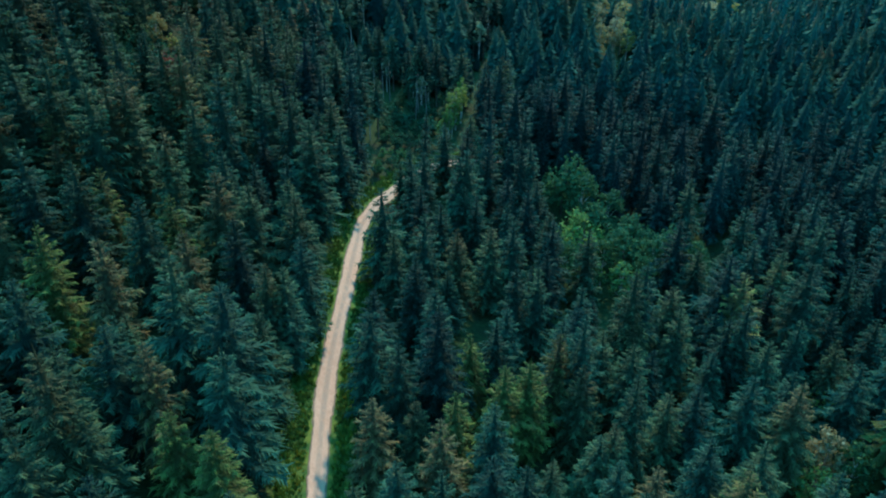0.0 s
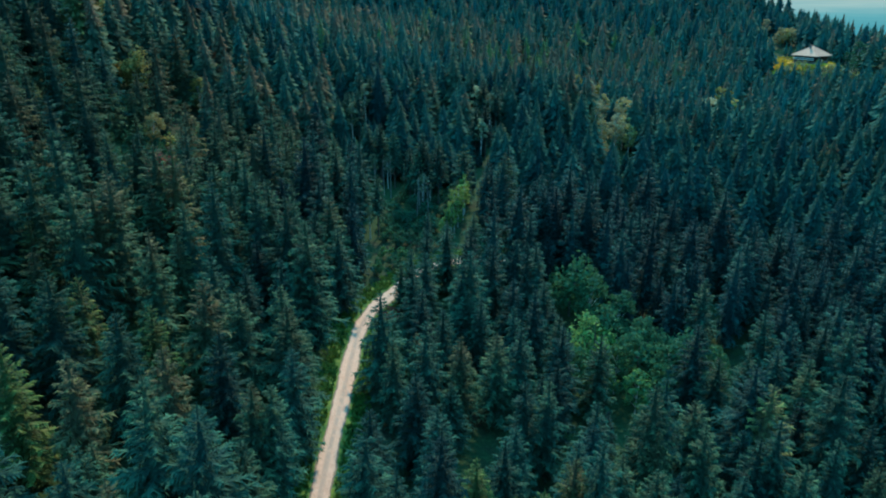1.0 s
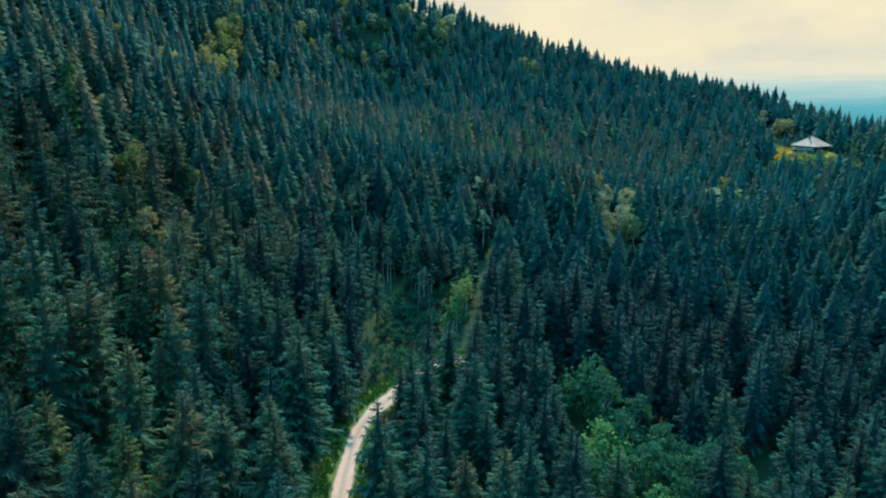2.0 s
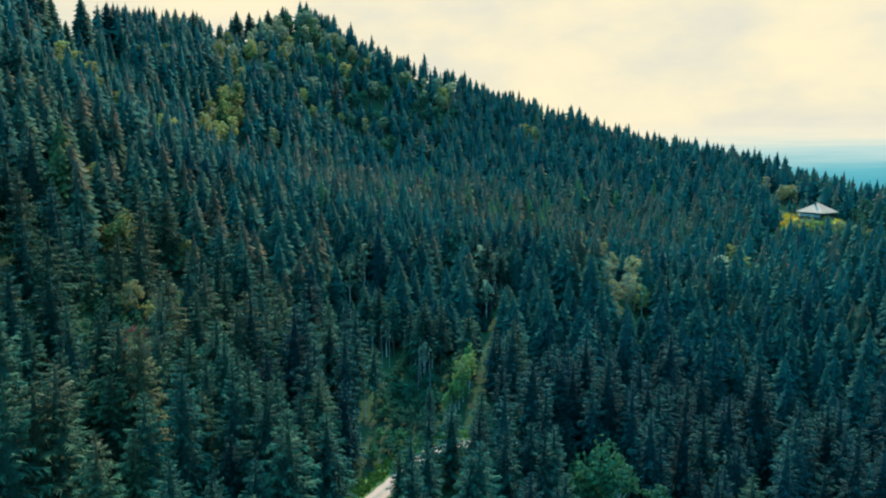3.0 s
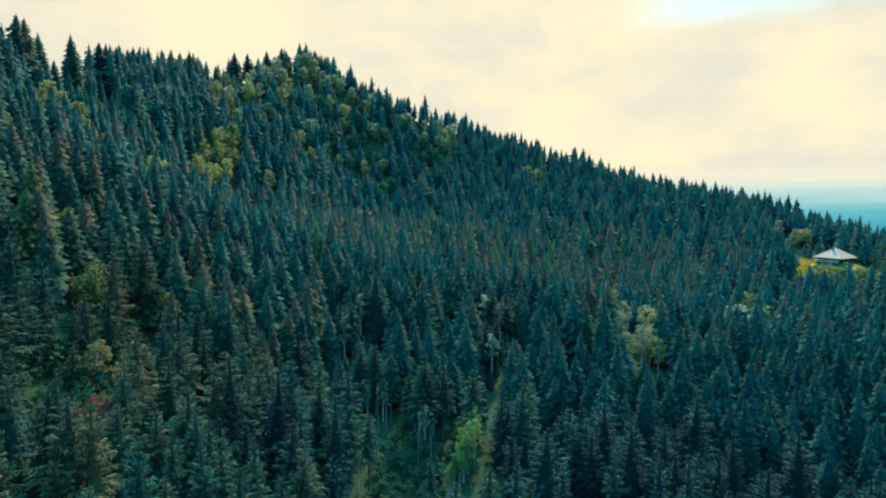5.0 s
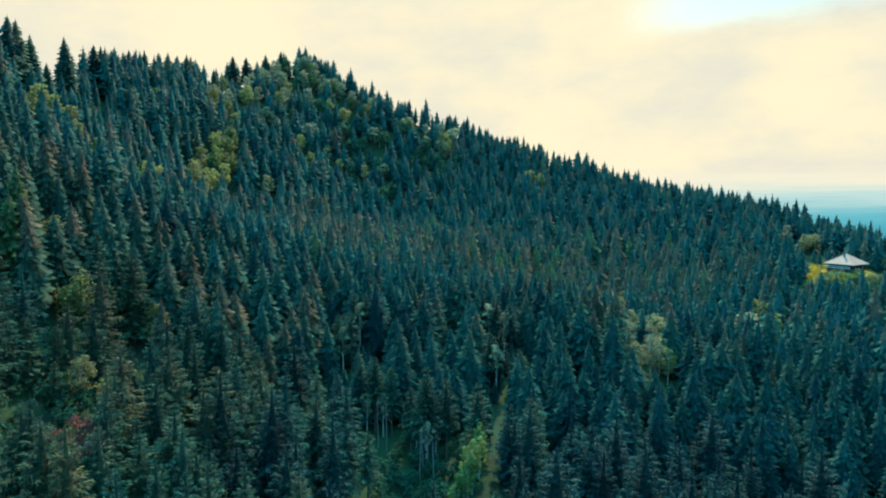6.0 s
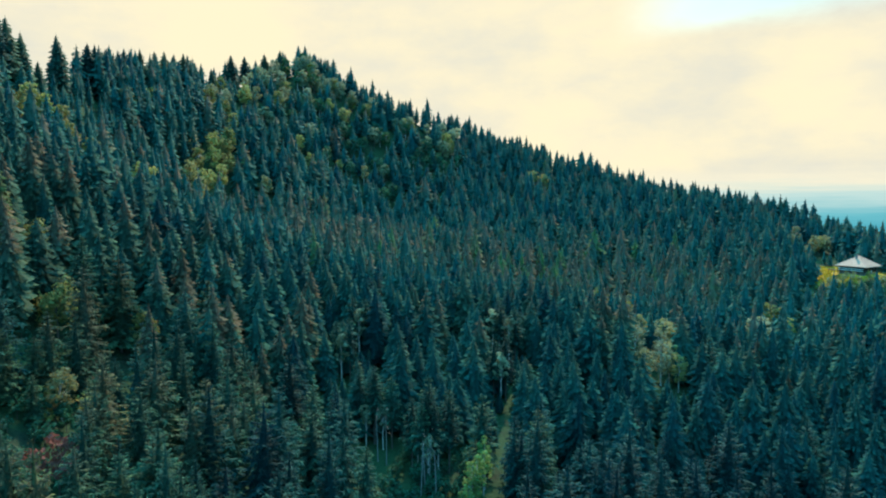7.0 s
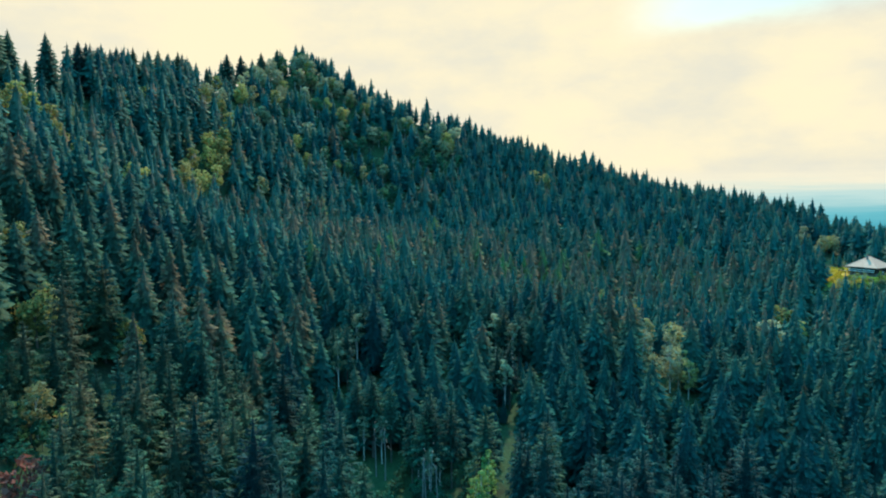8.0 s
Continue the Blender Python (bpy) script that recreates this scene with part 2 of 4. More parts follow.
def land(x, y):
    """Height of the ground at plan x, y (arrays)."""
    x, y = np.asarray(x, float), np.asarray(y, float)
    yc = np.clip(y, -20, 660)
    wide = 70 + 0.62 * np.maximum(yc, 0)
    xc = np.where(np.abs(x) < 0.6 * wide, x, np.sign(x) * wide * (0.6 + 0.4 * np.tanh((np.abs(x) / wide - 0.6) / 0.4)))
    u, v = xc / 100, yc / 100
    z = sum(c * u ** i * v ** j for c, (i, j) in zip(POLY, [(i, j) for i in range(5) for j in range(5) if i + j <= 4]))
    for bx, by, h in SWELLS:
        z = z + h * np.exp(-((xc - bx) ** 2 + (yc - by) ** 2) / 4050)
    # the far side of the mountain falls away behind its crest
    spine_x = np.interp(y, [0, 330, 361, 412, 473, 575, 640, 760], [-380, -190, -172, -176, -161, -139, -112, -100])
    spine_z = np.interp(y, [0, 200, 350, 412, 473, 500, 575, 616, 760], [70, 105, 113, 121.5, 130, 130, 155, 178, 160])
    z = soft_min(z, spine_z + 0.75 * (x - spine_x))
    crest_y = np.interp(x, [-300, -139, -112, 4, 63, 126, 172, 201, 276, 500], [560, 575, 616, 612, 600, 569, 528, 507, 506, 506])
    crest_z = np.interp(x, [-300, -139, -112, -84, -40, 4, 63, 126, 172, 201, 236, 276, 500],
                        [122, 160, 183, 152, 139, 126.5, 100, 80, 65, 55.5, 37, 17, -35])
    z = soft_min(z, crest_z - 0.7 * (y - crest_y))
    z = z + 0.25 * np.sin(x / 7.0 + 1.3 * np.sin(y / 11.0)) + 0.2 * np.sin(y / 8.5 + 0.7)
    pad = np.exp(-(((x - 200.6) ** 2 + (y - 399.7) ** 2) / 324) ** 2)
    z = z * (1 - pad) + 24.2 * pad
    floor_z = -400.0
    return -soft_min(-z, np.full_like(z, -floor_z), 10.0)


def ground_sheet():
    """One sheet from under the flight to the horizon, finer along the road."""
    far = [900, 1250, 1800, 2700, 4600]
    xs = np.concatenate([[-f for f in reversed(far)], np.arange(-620, -60, 10.0), np.arange(-60, 24, 2.0), np.arange(24, 620, 10.0), far])
    ys = np.concatenate([[-f for f in reversed(far)], np.arange(-620, 60, 14.0), np.arange(60, 190, 2.5), np.arange(190, 780, 8.0), far])
    gx, gy = np.meshgrid(xs, ys)
    gx, gy = gx.ravel(), gy.ravel()
    co = np.stack([gx, gy, land(gx, gy)], -1)
    nx, ny = len(xs), len(ys)
    i, j = np.meshgrid(np.arange(nx - 1), np.arange(ny - 1))
    a = (j * nx + i).ravel()
    quads = np.stack([a, a + 1, a + nx + 1, a + nx], -1)
    me = bpy.data.meshes.new("ground")
    fill_mesh(me, co, quads)
    verge = np.clip(1.25 - np.abs(road_offset(gx, gy) - np.where(gx < road_x(gy), 1.0, 0.0)) / np.where(gy > 112, 4.6, 6.5), 0, 1) * (gy < 200)
    e = ((gx - 198) / 17) ** 2 + ((gy - 408) / 20) ** 2
    meadow = np.clip(1.6 - e, 0, 1)
    att = me.attributes.new("grass", "FLOAT", "POINT")
    att.data.foreach_set("value", np.maximum(verge, meadow).astype(np.float32))
    me.materials.append(GROUND)
    me.shade_smooth()
    return tagged(new("ground", me), "forested mountainside with needle litter, moss and grassy verges", "ground", kind="structure")


def fill_mesh(me, co, faces, groups=None):
    """Fill an empty mesh from arrays of corners and of equal-sided faces."""
    k = faces.shape[1]
    me.vertices.add(len(co))
    me.vertices.foreach_set("co", np.ascontiguousarray(co, np.float32).ravel())
    me.loops.add(faces.size)
    me.loops.foreach_set("vertex_index", np.ascontiguousarray(faces, np.int32).ravel())
    me.polygons.add(len(faces))
    me.polygons.foreach_set("loop_start", np.arange(0, faces.size, k, dtype=np.int32))
    if groups is not None:
        me.polygons.foreach_set("material_index", np.ascontiguousarray(groups, np.int32))
    me.update(calc_edges=True)


# ---- the forest road ----
ROAD = [(2.0, -140), (-6.0, -80), (-12.0, -20), (-14.5, 20), (-16.6, 45), (-18.0, 65), (-18.8, 75), (-19.9, 88), (-20.4, 102), (-20.1, 121), (-20.0, 140), (-19.4, 151),
        (-17.2, 160), (-13.4, 168), (-8.5, 178), (-2.5, 185), (6.0, 189), (18.0, 191)]
_ry, _rx = [p[1] for p in ROAD], [p[0] for p in ROAD]


def road_x(y):
    return np.interp(y, _ry, _rx)


def road_line(step=1.0):
    """Smooth centre line, one place a metre."""
    p = [Vector((x, y, 0)) for x, y in ROAD]
    out = []
    for k in range(len(p) - 1):
        a, b, c, d = p[max(k - 1, 0)], p[k], p[k + 1], p[min(k + 2, len(p) - 1)]
        m = max(2, int((c - b).length / step))
        for i in range(m):
            t = i / m
            out.append(0.5 * ((2 * b) + (c - a) * t + (2 * a - 5 * b + 4 * c - d) * t * t + (3 * b - a - 3 * c + d) * t ** 3))
    return np.array([(v.x, v.y) for v in out])


LINE = road_line()


def road_offset(x, y):
    """Distance in plan from the road's centre line."""
    x, y = np.atleast_1d(x), np.atleast_1d(y)
    best = np.full(x.shape, 1e9)
    near = (np.abs(x + 10) < 60) & (y > -170) & (y < 230)
    d = (x[near][:, None] - LINE[None, :, 0]) ** 2 + (y[near][:, None] - LINE[None, :, 1]) ** 2
    best[near] = np.sqrt(d.min(1))
    return best


def build_road():
    rng = np.random.default_rng(5)
    t = np.gradient(LINE, axis=0)
    t /= np.linalg.norm(t, axis=1)[:, None]
    side = np.stack([t[:, 1], -t[:, 0]], -1)
    cols = np.array([-1.15, -1.0, -0.72, -0.5, -0.25, 0.0, 0.25, 0.5, 0.72, 1.0, 1.15])
    rise = np.array([-0.12, 0.05, 0.07, 0.035, 0.09, 0.12, 0.09, 0.035, 0.07, 0.05, -0.12])
    n = len(LINE)
    s = np.arange(n)
    wob = 1.5 + 0.12 * np.sin(s / 6.0) + 0.10 * np.sin(s / 2.3 + 1)
    co, across = [], []
    for c, r in zip(cols, rise):
        off = c * wob + (rng.normal(0, 0.09, n) if abs(c) >= 1 else 0)
        p = LINE + side * off[:, None]
        co.append(np.stack([p[:, 0], p[:, 1], land(p[:, 0], p[:, 1]) + r + 0.05], -1))
        across.append(np.full(n, c))
    m = len(cols)
    co = np.stack(co, 1).reshape(-1, 3)
    i, j = np.meshgrid(np.arange(m - 1), np.arange(n - 1))
    a = (j * m + i).ravel()
    me = bpy.data.meshes.new("road")
    fill_mesh(me, co, np.stack([a, a + 1, a + m + 1, a + m], -1))
    att = me.attributes.new("across", "FLOAT", "POINT")
    att.data.foreach_set("value", np.stack(across, 1).ravel().astype(np.float32))
    me.materials.append(GRAVEL)
    me.shade_smooth()
    return tagged(new("road", me), "narrow pale gravel forest track with worn wheel ruts", "road", kind="structure")


ground_sheet()
build_road()


# ---- trees ----
def part(name, me, parent, label=""):
    ob = new(name, me)
    ob.parent = parent
    return tagged(ob, label)


def tube(points, radii, sides):
    """A tapered round stem through the points; triangles."""
    co, tri = [], []
    for k, (p, r) in enumerate(zip(points, radii)):
        a = np.arange(sides) * 2 * math.pi / sides + 0.4 * k
        co.append(np.stack([p[0] + r * np.cos(a), p[1] + r * np.sin(a), np.full(sides, p[2])], -1))
        if k:
            for i in range(sides):
                j = (i + 1) % sides
                b, c = (k - 1) * sides, k * sides
                tri += [(b + i, b + j, c + j), (b + i, c + j, c + i)]
    return np.concatenate(co), np.array(tri)


def taper(s, curve):
    """Half-width of a spruce at the height s (0 foot, 1 tip): a straight spire that fills out downwards."""
    return (1 - math.exp(-curve * (1 - s))) / (1 - math.exp(-curve))


def spruce_crown(rng, tall, wide, whorls, each, twigs, bare=0.08, ragged=0.2, hangs=(0.30, 0.50, 0.70, 0.86), broad=0.09, heart=0.46, curve=1.9):
    """Needled boughs in whorls: every bough droops, curls up at its tip and carries flat side twigs. Triangles."""
    co, tri = [], []

    def corner(*ps):
        k = len(co)
        co.extend(ps)
        tri.append((k, k + 1, k + 2))

    base = tall * bare
    for w_i in range(whorls):
        s = (w_i + rng.uniform(-0.3, 0.3)) / whorls
        s = min(max(s, 0.0), 0.985)
        z = base + (tall * 0.985 - base) * s
        reach = wide * taper(s, curve) * min(1.0, 0.55 + 3.0 * s) + 0.12
        count = each if s < 0.8 else max(4, each - 2)
        turn = rng.uniform(0, 6.28)
        for b in range(count):
            a = turn + 6.283 * (b + rng.uniform(-0.3, 0.3)) / count
            length = reach * (1 + rng.uniform(-ragged, ragged) * (1.4 if rng.random() < 0.2 else 1.0))
            out = np.array([math.cos(a), math.sin(a), 0.0])
            cross = np.array([-out[1], out[0], 0.0])
            up = 0.55 * s ** 1.5 - 0.30 * (1 - s) + rng.uniform(-0.10, 0.10)
            z_b = z + rng.uniform(-0.25, 0.25) * tall / whorls

            def axis(t):
                return out * (length * t) + np.array([0, 0, z_b + length * (up * t - 0.30 * t * t + 0.24 * t ** 3)])

            tip = axis(1.0)
            thick = 0.67 * broad * length + 0.08
            corner(axis(0.6) + cross * thick, axis(0.6) - cross * thick, tip)
            for k in range(twigs):
                t = 0.14 + 0.80 * (k + rng.uniform(-0.2, 0.2)) / twigs
                lt = (0.36 - 0.22 * t) * length * rng.uniform(0.6, 1.4) + 0.20
                for sgn in (-1, 1):
                    p0, p1 = axis(t), axis(min(t + broad + 0.05 / length, 1.0))
                    end = axis(t + 0.05) + out * lt * 0.74 + cross * (sgn * lt * 0.68) + np.array([0, 0, -0.34 * lt * rng.uniform(-0.2, 2.0)])
                    corner(p0, p1, end) if sgn > 0 else corner(p1, p0, end)
            for t in hangs:
                hang = 0.20 * length * rng.uniform(0.5, 1.4) + 0.18
                corner(axis(t - 0.8 * broad), axis(t + 0.9 * broad), axis(t) + out * 0.08 * length + cross * rng.normal(0, 0.1) + np.array([0, 0, -hang]))
    co, tri = np.array(co), np.array(tri)
    # leader and the dense inside of the crown
    hearts = [base + (tall - base) * f for f in (0.0, 0.12, 0.45, 0.8, 1.0)]
    thick = [0.12 * wide, heart * wide, 0.72 * heart * wide, 0.20 * heart * wide, 0.01]
    hc, ht = tube([(0, 0, h) for h in hearts], thick, 6)
    tri = np.concatenate([tri, ht + len(co)])
    return np.concatenate([co, hc]), tri


def tiered_crown(rng, tall, wide, tiers, points, shoots, bare=0.06, curve=1.7, sides=6, rings=6):
    """A dense spruce crown for the woods farther off: slender drooping boughs round a ragged core, each at its own height, with hooked tips. Triangles."""
    co, tri = [], []
    base = tall * bare
    gap = (tall - base) / tiers
    weak, lopsided = rng.uniform(0, 6.28), rng.uniform(0.05, 0.22)
    # the close-grown inside of the crown
    for k in range(rings):
        f = k / (rings - 1)
        for m in range(sides):
            turn, q = 6.283 * (m + 0.5 * (k % 2) + rng.uniform(-0.2, 0.2)) / sides, (0.56 * wide * taper(f, curve) + 0.02) * rng.uniform(0.75, 1.2)
            co.append((q * math.cos(turn), q * math.sin(turn), base + (tall * 0.97 - base) * f + (rng.uniform(-0.3, 0.3) * tall / rings if 0 < k < rings - 1 else 0)))
            if k:
                c, d, n = (k - 1) * sides, k * sides, (m + 1) % sides
                tri += [(c + m, c + n, d + n), (c + m, d + n, d + m)]
    for k in range(tiers):
        turn = rng.uniform(0, 6.28)
        count = max(5, round(points * (1 - 0.45 * k / tiers)))
        for p in range(count):
            s = min(max((k + rng.uniform(-0.7, 0.7)) / tiers, 0.0), 0.965)
            z = base + (tall * 0.98 - base) * s
            a = turn + 6.283 * (p + rng.uniform(-0.3, 0.3)) / count
            reach = (wide * taper(s, curve) * min(1.0, 0.70 + 2.0 * s) + 0.12) * (1 + lopsided * math.sin(a + weak)) * rng.uniform(0.76, 1.26)
            half = 2.1 / count * rng.uniform(0.6, 1.25)
            fall = reach * (0.50 * (1 - s) + 0.06) * rng.uniform(0.4, 1.4)
            lift = reach * rng.uniform(0.0, 0.22)
            m = len(co)
            # one bough: its root inside the crown, two shoulders and the hooked tip
            for turn_by, r, h in ((0.0, 0.25, z + 0.3 * gap + 0.30 * reach), (-half, 0.70, z - 0.38 * fall + reach * rng.uniform(-0.06, 0.06)),
                                  (0.0, 1.0, z - 0.62 * fall + lift), (half, 0.70, z - 0.38 * fall + reach * rng.uniform(-0.06, 0.06))):
                co.append((reach * r * math.cos(a + turn_by), reach * r * math.sin(a + turn_by), min(h, tall)))
            tri += [(m, m + 1, m + 2), (m, m + 2, m + 3)]
            for _ in range(shoots):
                b, q = a + rng.normal(0, 1.1 / count), reach * rng.uniform(0.55, 0.98)
                out, across = np.array([math.cos(b), math.sin(b), 0]), np.array([-math.sin(b), math.cos(b), 0]) * (0.06 * reach + 0.05)
                low = z - 0.6 * fall * (q / reach) ** 2 + 0.05 * reach
                root = out * q * 0.74 + np.array([0, 0, low + 0.10 * reach])
                m = len(co)
                co += [tuple(root - across), tuple(root + across), tuple(out * (q * 1.18 + 0.10) + np.array([0, 0, low + reach * rng.uniform(-0.12, 0.16)]))]
                tri.append((m, m + 1, m + 2))
    m = len(co)
    co += [(-0.16, 0, tall * 0.95), (0.14, 0.10, tall * 0.95), (0.03, -0.15, tall * 0.95), (0, 0, tall * 1.015)]
    tri += [(m, m + 1, m + 3), (m + 1, m + 2, m + 3), (m + 2, m, m + 3)]
    return np.array(co), np.array(tri)


def tip_share(co, tall):
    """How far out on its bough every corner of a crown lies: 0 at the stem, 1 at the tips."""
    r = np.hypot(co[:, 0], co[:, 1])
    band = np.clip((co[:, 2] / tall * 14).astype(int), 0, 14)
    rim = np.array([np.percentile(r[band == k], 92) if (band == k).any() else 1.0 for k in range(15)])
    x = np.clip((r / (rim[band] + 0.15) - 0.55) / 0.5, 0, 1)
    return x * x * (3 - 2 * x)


def trunk_shape(tall, thick, sides=7):
    return tube([(0, 0, -0.8), (0, 0, 0.4), (0.05, 0.03, tall * 0.35), (0.0, 0.05, tall * 0.6), (0, 0, tall * 0.84)],
                [thick * 1.3, thick, thick * 0.75, thick * 0.42, 0.02], sides)


def mesh_of(name, shape, mat, smooth=False, normals=None):
    me = bpy.data.meshes.new(name)
    fill_mesh(me, *shape)
    me.materials.append(mat)
    if smooth:
        me.shade_smooth()
    if normals is not None:
        me.normals_split_custom_set_from_vertices(normals)
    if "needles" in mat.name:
        # how much painted tip light each corner takes
        me.attributes.new("tip_light", "FLOAT", "POINT").data.foreach_set("value", tip_share(shape[0], 24.0).astype(np.float32))
    return me


def soft_needles(shape, rng, blur):
    """Turn every spray outwards and give it the rounded shading of the whole dense crown; blur 0 keeps flat sprays."""
    co, tri = shape
    a, b, c = co[tri[:, 0]], co[tri[:, 1]], co[tri[:, 2]]
    flat = np.cross(b - a, c - a)
    flat /= np.linalg.norm(flat, axis=1)[:, None] + 1e-9
    centre = (a + b + c) / 3
    out = centre * np.array([1, 1, 0])
    out /= np.linalg.norm(out, axis=1)[:, None] + 0.02
    out[:, 2] = 0.42
    back = (flat * out).sum(1) < 0
    tri = np.where(back[:, None], tri[:, ::-1], tri)
    flat[back] *= -1
    blend = blur * out / np.linalg.norm(out, axis=1)[:, None] + (1 - blur) * flat + rng.normal(0, 0.26, out.shape)
    normals = np.zeros(co.shape)
    for k in range(3):
        np.add.at(normals, tri[:, k], blend)
    normals /= np.linalg.norm(normals, axis=1)[:, None] + 1e-9
    return (co, tri), normals


SPRUCES = []
for k, (tall, wide, whorls, each) in enumerate([(24, 4.7, 20, 8), (24, 4.3, 21, 8), (24, 5.1, 19, 8), (24, 4.5, 19, 8), (24, 4.0, 22, 8), (24, 4.9, 20, 8)]):
    g = np.random.default_rng(40 + k)
    shape, normals = soft_needles(spruce_crown(g, tall, wide, whorls, each, 9, ragged=0.28 + 0.03 * k, hangs=(0.35, 0.6, 0.85), broad=0.085, heart=0.36), g, 0.2)
    SPRUCES.append((mesh_of("crown", shape, NEEDLE, True, normals), mesh_of("trunk", trunk_shape(tall, 0.24), BARK, True)))


# plainer crowns for the single trees along the skyline
for k, wide in enumerate((5.0, 4.6)):
    shape, normals = soft_needles(tiered_crown(np.random.default_rng(66 + k), 24, wide, 24, 14, 1, sides=7, rings=8), np.random.default_rng(68 + k), 0.5)
    SPRUCES.append((mesh_of("crown", shape, NEEDLE, True, normals), mesh_of("trunk", trunk_shape(24, 0.27), BARK, True)))


def spruce_tree(x, y, tall, tone, shape, turn, plump=1.0):
    """A spruce of its own: trunk and needled crown. tone 0 is blue-green, 0.8 rusty, 1 yellow-green."""
    looks = "bluish dark green" if tone < 0.3 else "dark green" if tone < 0.55 else "olive green" if tone < 0.72 else "rusty brown-green, cone-laden" if tone < 0.9 else "bright yellow-green"
    size = "tall" if tall > 25 else "young" if tall < 17 else "full-grown"
    root = tagged(new("spruce_tree"), f"{size} {looks} spruce with drooping boughs on the slope", "spruce", "spruces near the track")
    crown_me, trunk_me = SPRUCES[shape % len(SPRUCES)]
    crown = part("crown", crown_me, root)
    crown.color = (tone, tone, tone, 1)
    part("trunk", trunk_me, root)
    f = tall / 24
    root.matrix_world = Matrix.Translation((x, y, float(land(x, y)))) @ Matrix.Rotation(turn, 4, "Z") @ Matrix.Diagonal((f * plump, f * plump, f, 1))
    return root


# standing places and heights of the spruces beside the track and on the skyline
LEFT_BANK = [(-47.8, 97.2, 23), (-40.4, 94.1, 23), (-49.5, 86.3, 23), (-56.9, 84.8, 23), (-34.6, 101.3, 23), (-28.5, 94.7, 22), (-24.6, 104.9, 22),
             (-25.9, 95.7, 22), (-32.7, 84.9, 24), (-27.0, 83.6, 22), (-43.2, 71.3, 23), (-38.6, 71.1, 22), (-47.3, 66.4, 23), (-54.7, 73.6, 24),
             (-27.9, 61.6, 21), (-37.5, 51.6, 22), (-24.0, 54.3, 20), (-49.0, 166.0, 24), (-50.2, 117.1, 24), (-45.9, 53.6, 23), (-31.6, 130.3, 22),
             (-57.4, 98.5, 24), (-39.6, 110.3, 24), (-29.3, 155.1, 23), (-64.4, 97.4, 24), (-34.0, 64.5, 19)]
RIGHT_BANK = [(-8.2, 164.0, 16), (-4.5, 170.0, 19), (-10.6, 162.0, 13), (0.5, 173.0, 20), (7.5, 179.0, 20), (-12.5, 129.0, 24), (-4.7, 139.0, 22), (-0.3, 135.5, 21), (-4.9, 110.0, 22), (10.4, 128.7, 22), (15.4, 131.9, 22), (3.2, 125.3, 22),
              (14.4, 114.1, 22), (19.0, 115.5, 22), (-11.6, 98.3, 21), (-1.2, 102.5, 22), (-6.6, 85.3, 22), (9.5, 97.0, 22), (4.9, 94.1, 20),
              (10.1, 84.9, 22), (14.4, 87.8, 22), (7.8, 75.6, 22), (2.2, 78.7, 20), (21.7, 100.4, 22), (23.2, 88.6, 22), (28.5, 98.6, 22),
              (33.2, 95.4, 22), (72.5, 148.2, 22), (53.1, 136.8, 24), (32.3, 133.9, 22)]
VALLEY = [(24.6, 140.6, 21), (56.0, 131.0, 20), (62.3, 131.8, 21), (74.4, 130.8, 21), (41.6, 86.1, 21), (36.9, 85.7, 20), (59.5, 91.2, 21), (52.2, 89.8, 21),
          (24.7, 68.3, 21), (30.2, 68.5, 20), (39.7, 74.4, 21), (62.0, 158.1, 22), (0.0, 71.2, 21), (72.1, 93.5, 21), (78.5, 123.9, 21),
          (81.9, 106.4, 21), (-7.2, 148.9, 21), (22.7, 167.8, 21), (59.3, 178.7, 22), (58.6, 99.4, 21), (-5.7, 63.7, 20), (-9.8, 75.3, 19),
          (-3.7, 77.6, 18), (15.2, 67.5, 20), (47.3, 73.6, 21), (72.3, 101.6, 20)]
UPPER_SLOPE = [(-50.8, 168.0, 20), (-52.7, 160.5, 20), (-64.5, 179.6, 22), (-50.6, 192.7, 22), (-43.6, 201.1, 22), (-66.1, 239.8, 22), (-30.6, 197.8, 22),
               (5.8, 220.1, 20), (18.1, 211.9, 22), (88.7, 229.8, 22), (83.4, 282.7, 22), (-36.7, 194.3, 22), (-39.9, 218.8, 22), (-79.1, 217.6, 23), (-86.7, 216.0, 23)]
SKYLINE = [(-181.1, 336.7, 27), (-180.1, 340.6, 27), (-179.1, 348.3, 23.3), (-177.7, 357.6, 14), (-178.9, 374.8, 27), (-180.6, 405.1, 25), (-179.9, 411.1, 24.6),
           (-178.5, 419.1, 23), (-176.4, 435.4, 25), (-173.2, 447.7, 26.5), (-170.2, 459.8, 26.4), (-168.7, 470.0, 26.8), (-162.8, 484.2, 26.8), (-158.1, 520.1, 17.7),
           (-152.7, 545.3, 23.8), (-148.7, 563.6, 21.4), (-138.4, 580.0, 21), (-130.8, 596.6, 21)]
RUSTY = {(-49.5, 86.3), (-26.3, 84.6), (-64.5, 179.6), (-50.6, 192.7), (0.0, 71.2), (-9.8, 75.3), (-38.6, 71.1)}
YELLOW = {(-56.9, 84.8), (4.9, 94.1), (-34.0, 64.5), (14.4, 87.8), (2.2, 78.7), (-27.9, 61.6), (10.1, 84.9)}

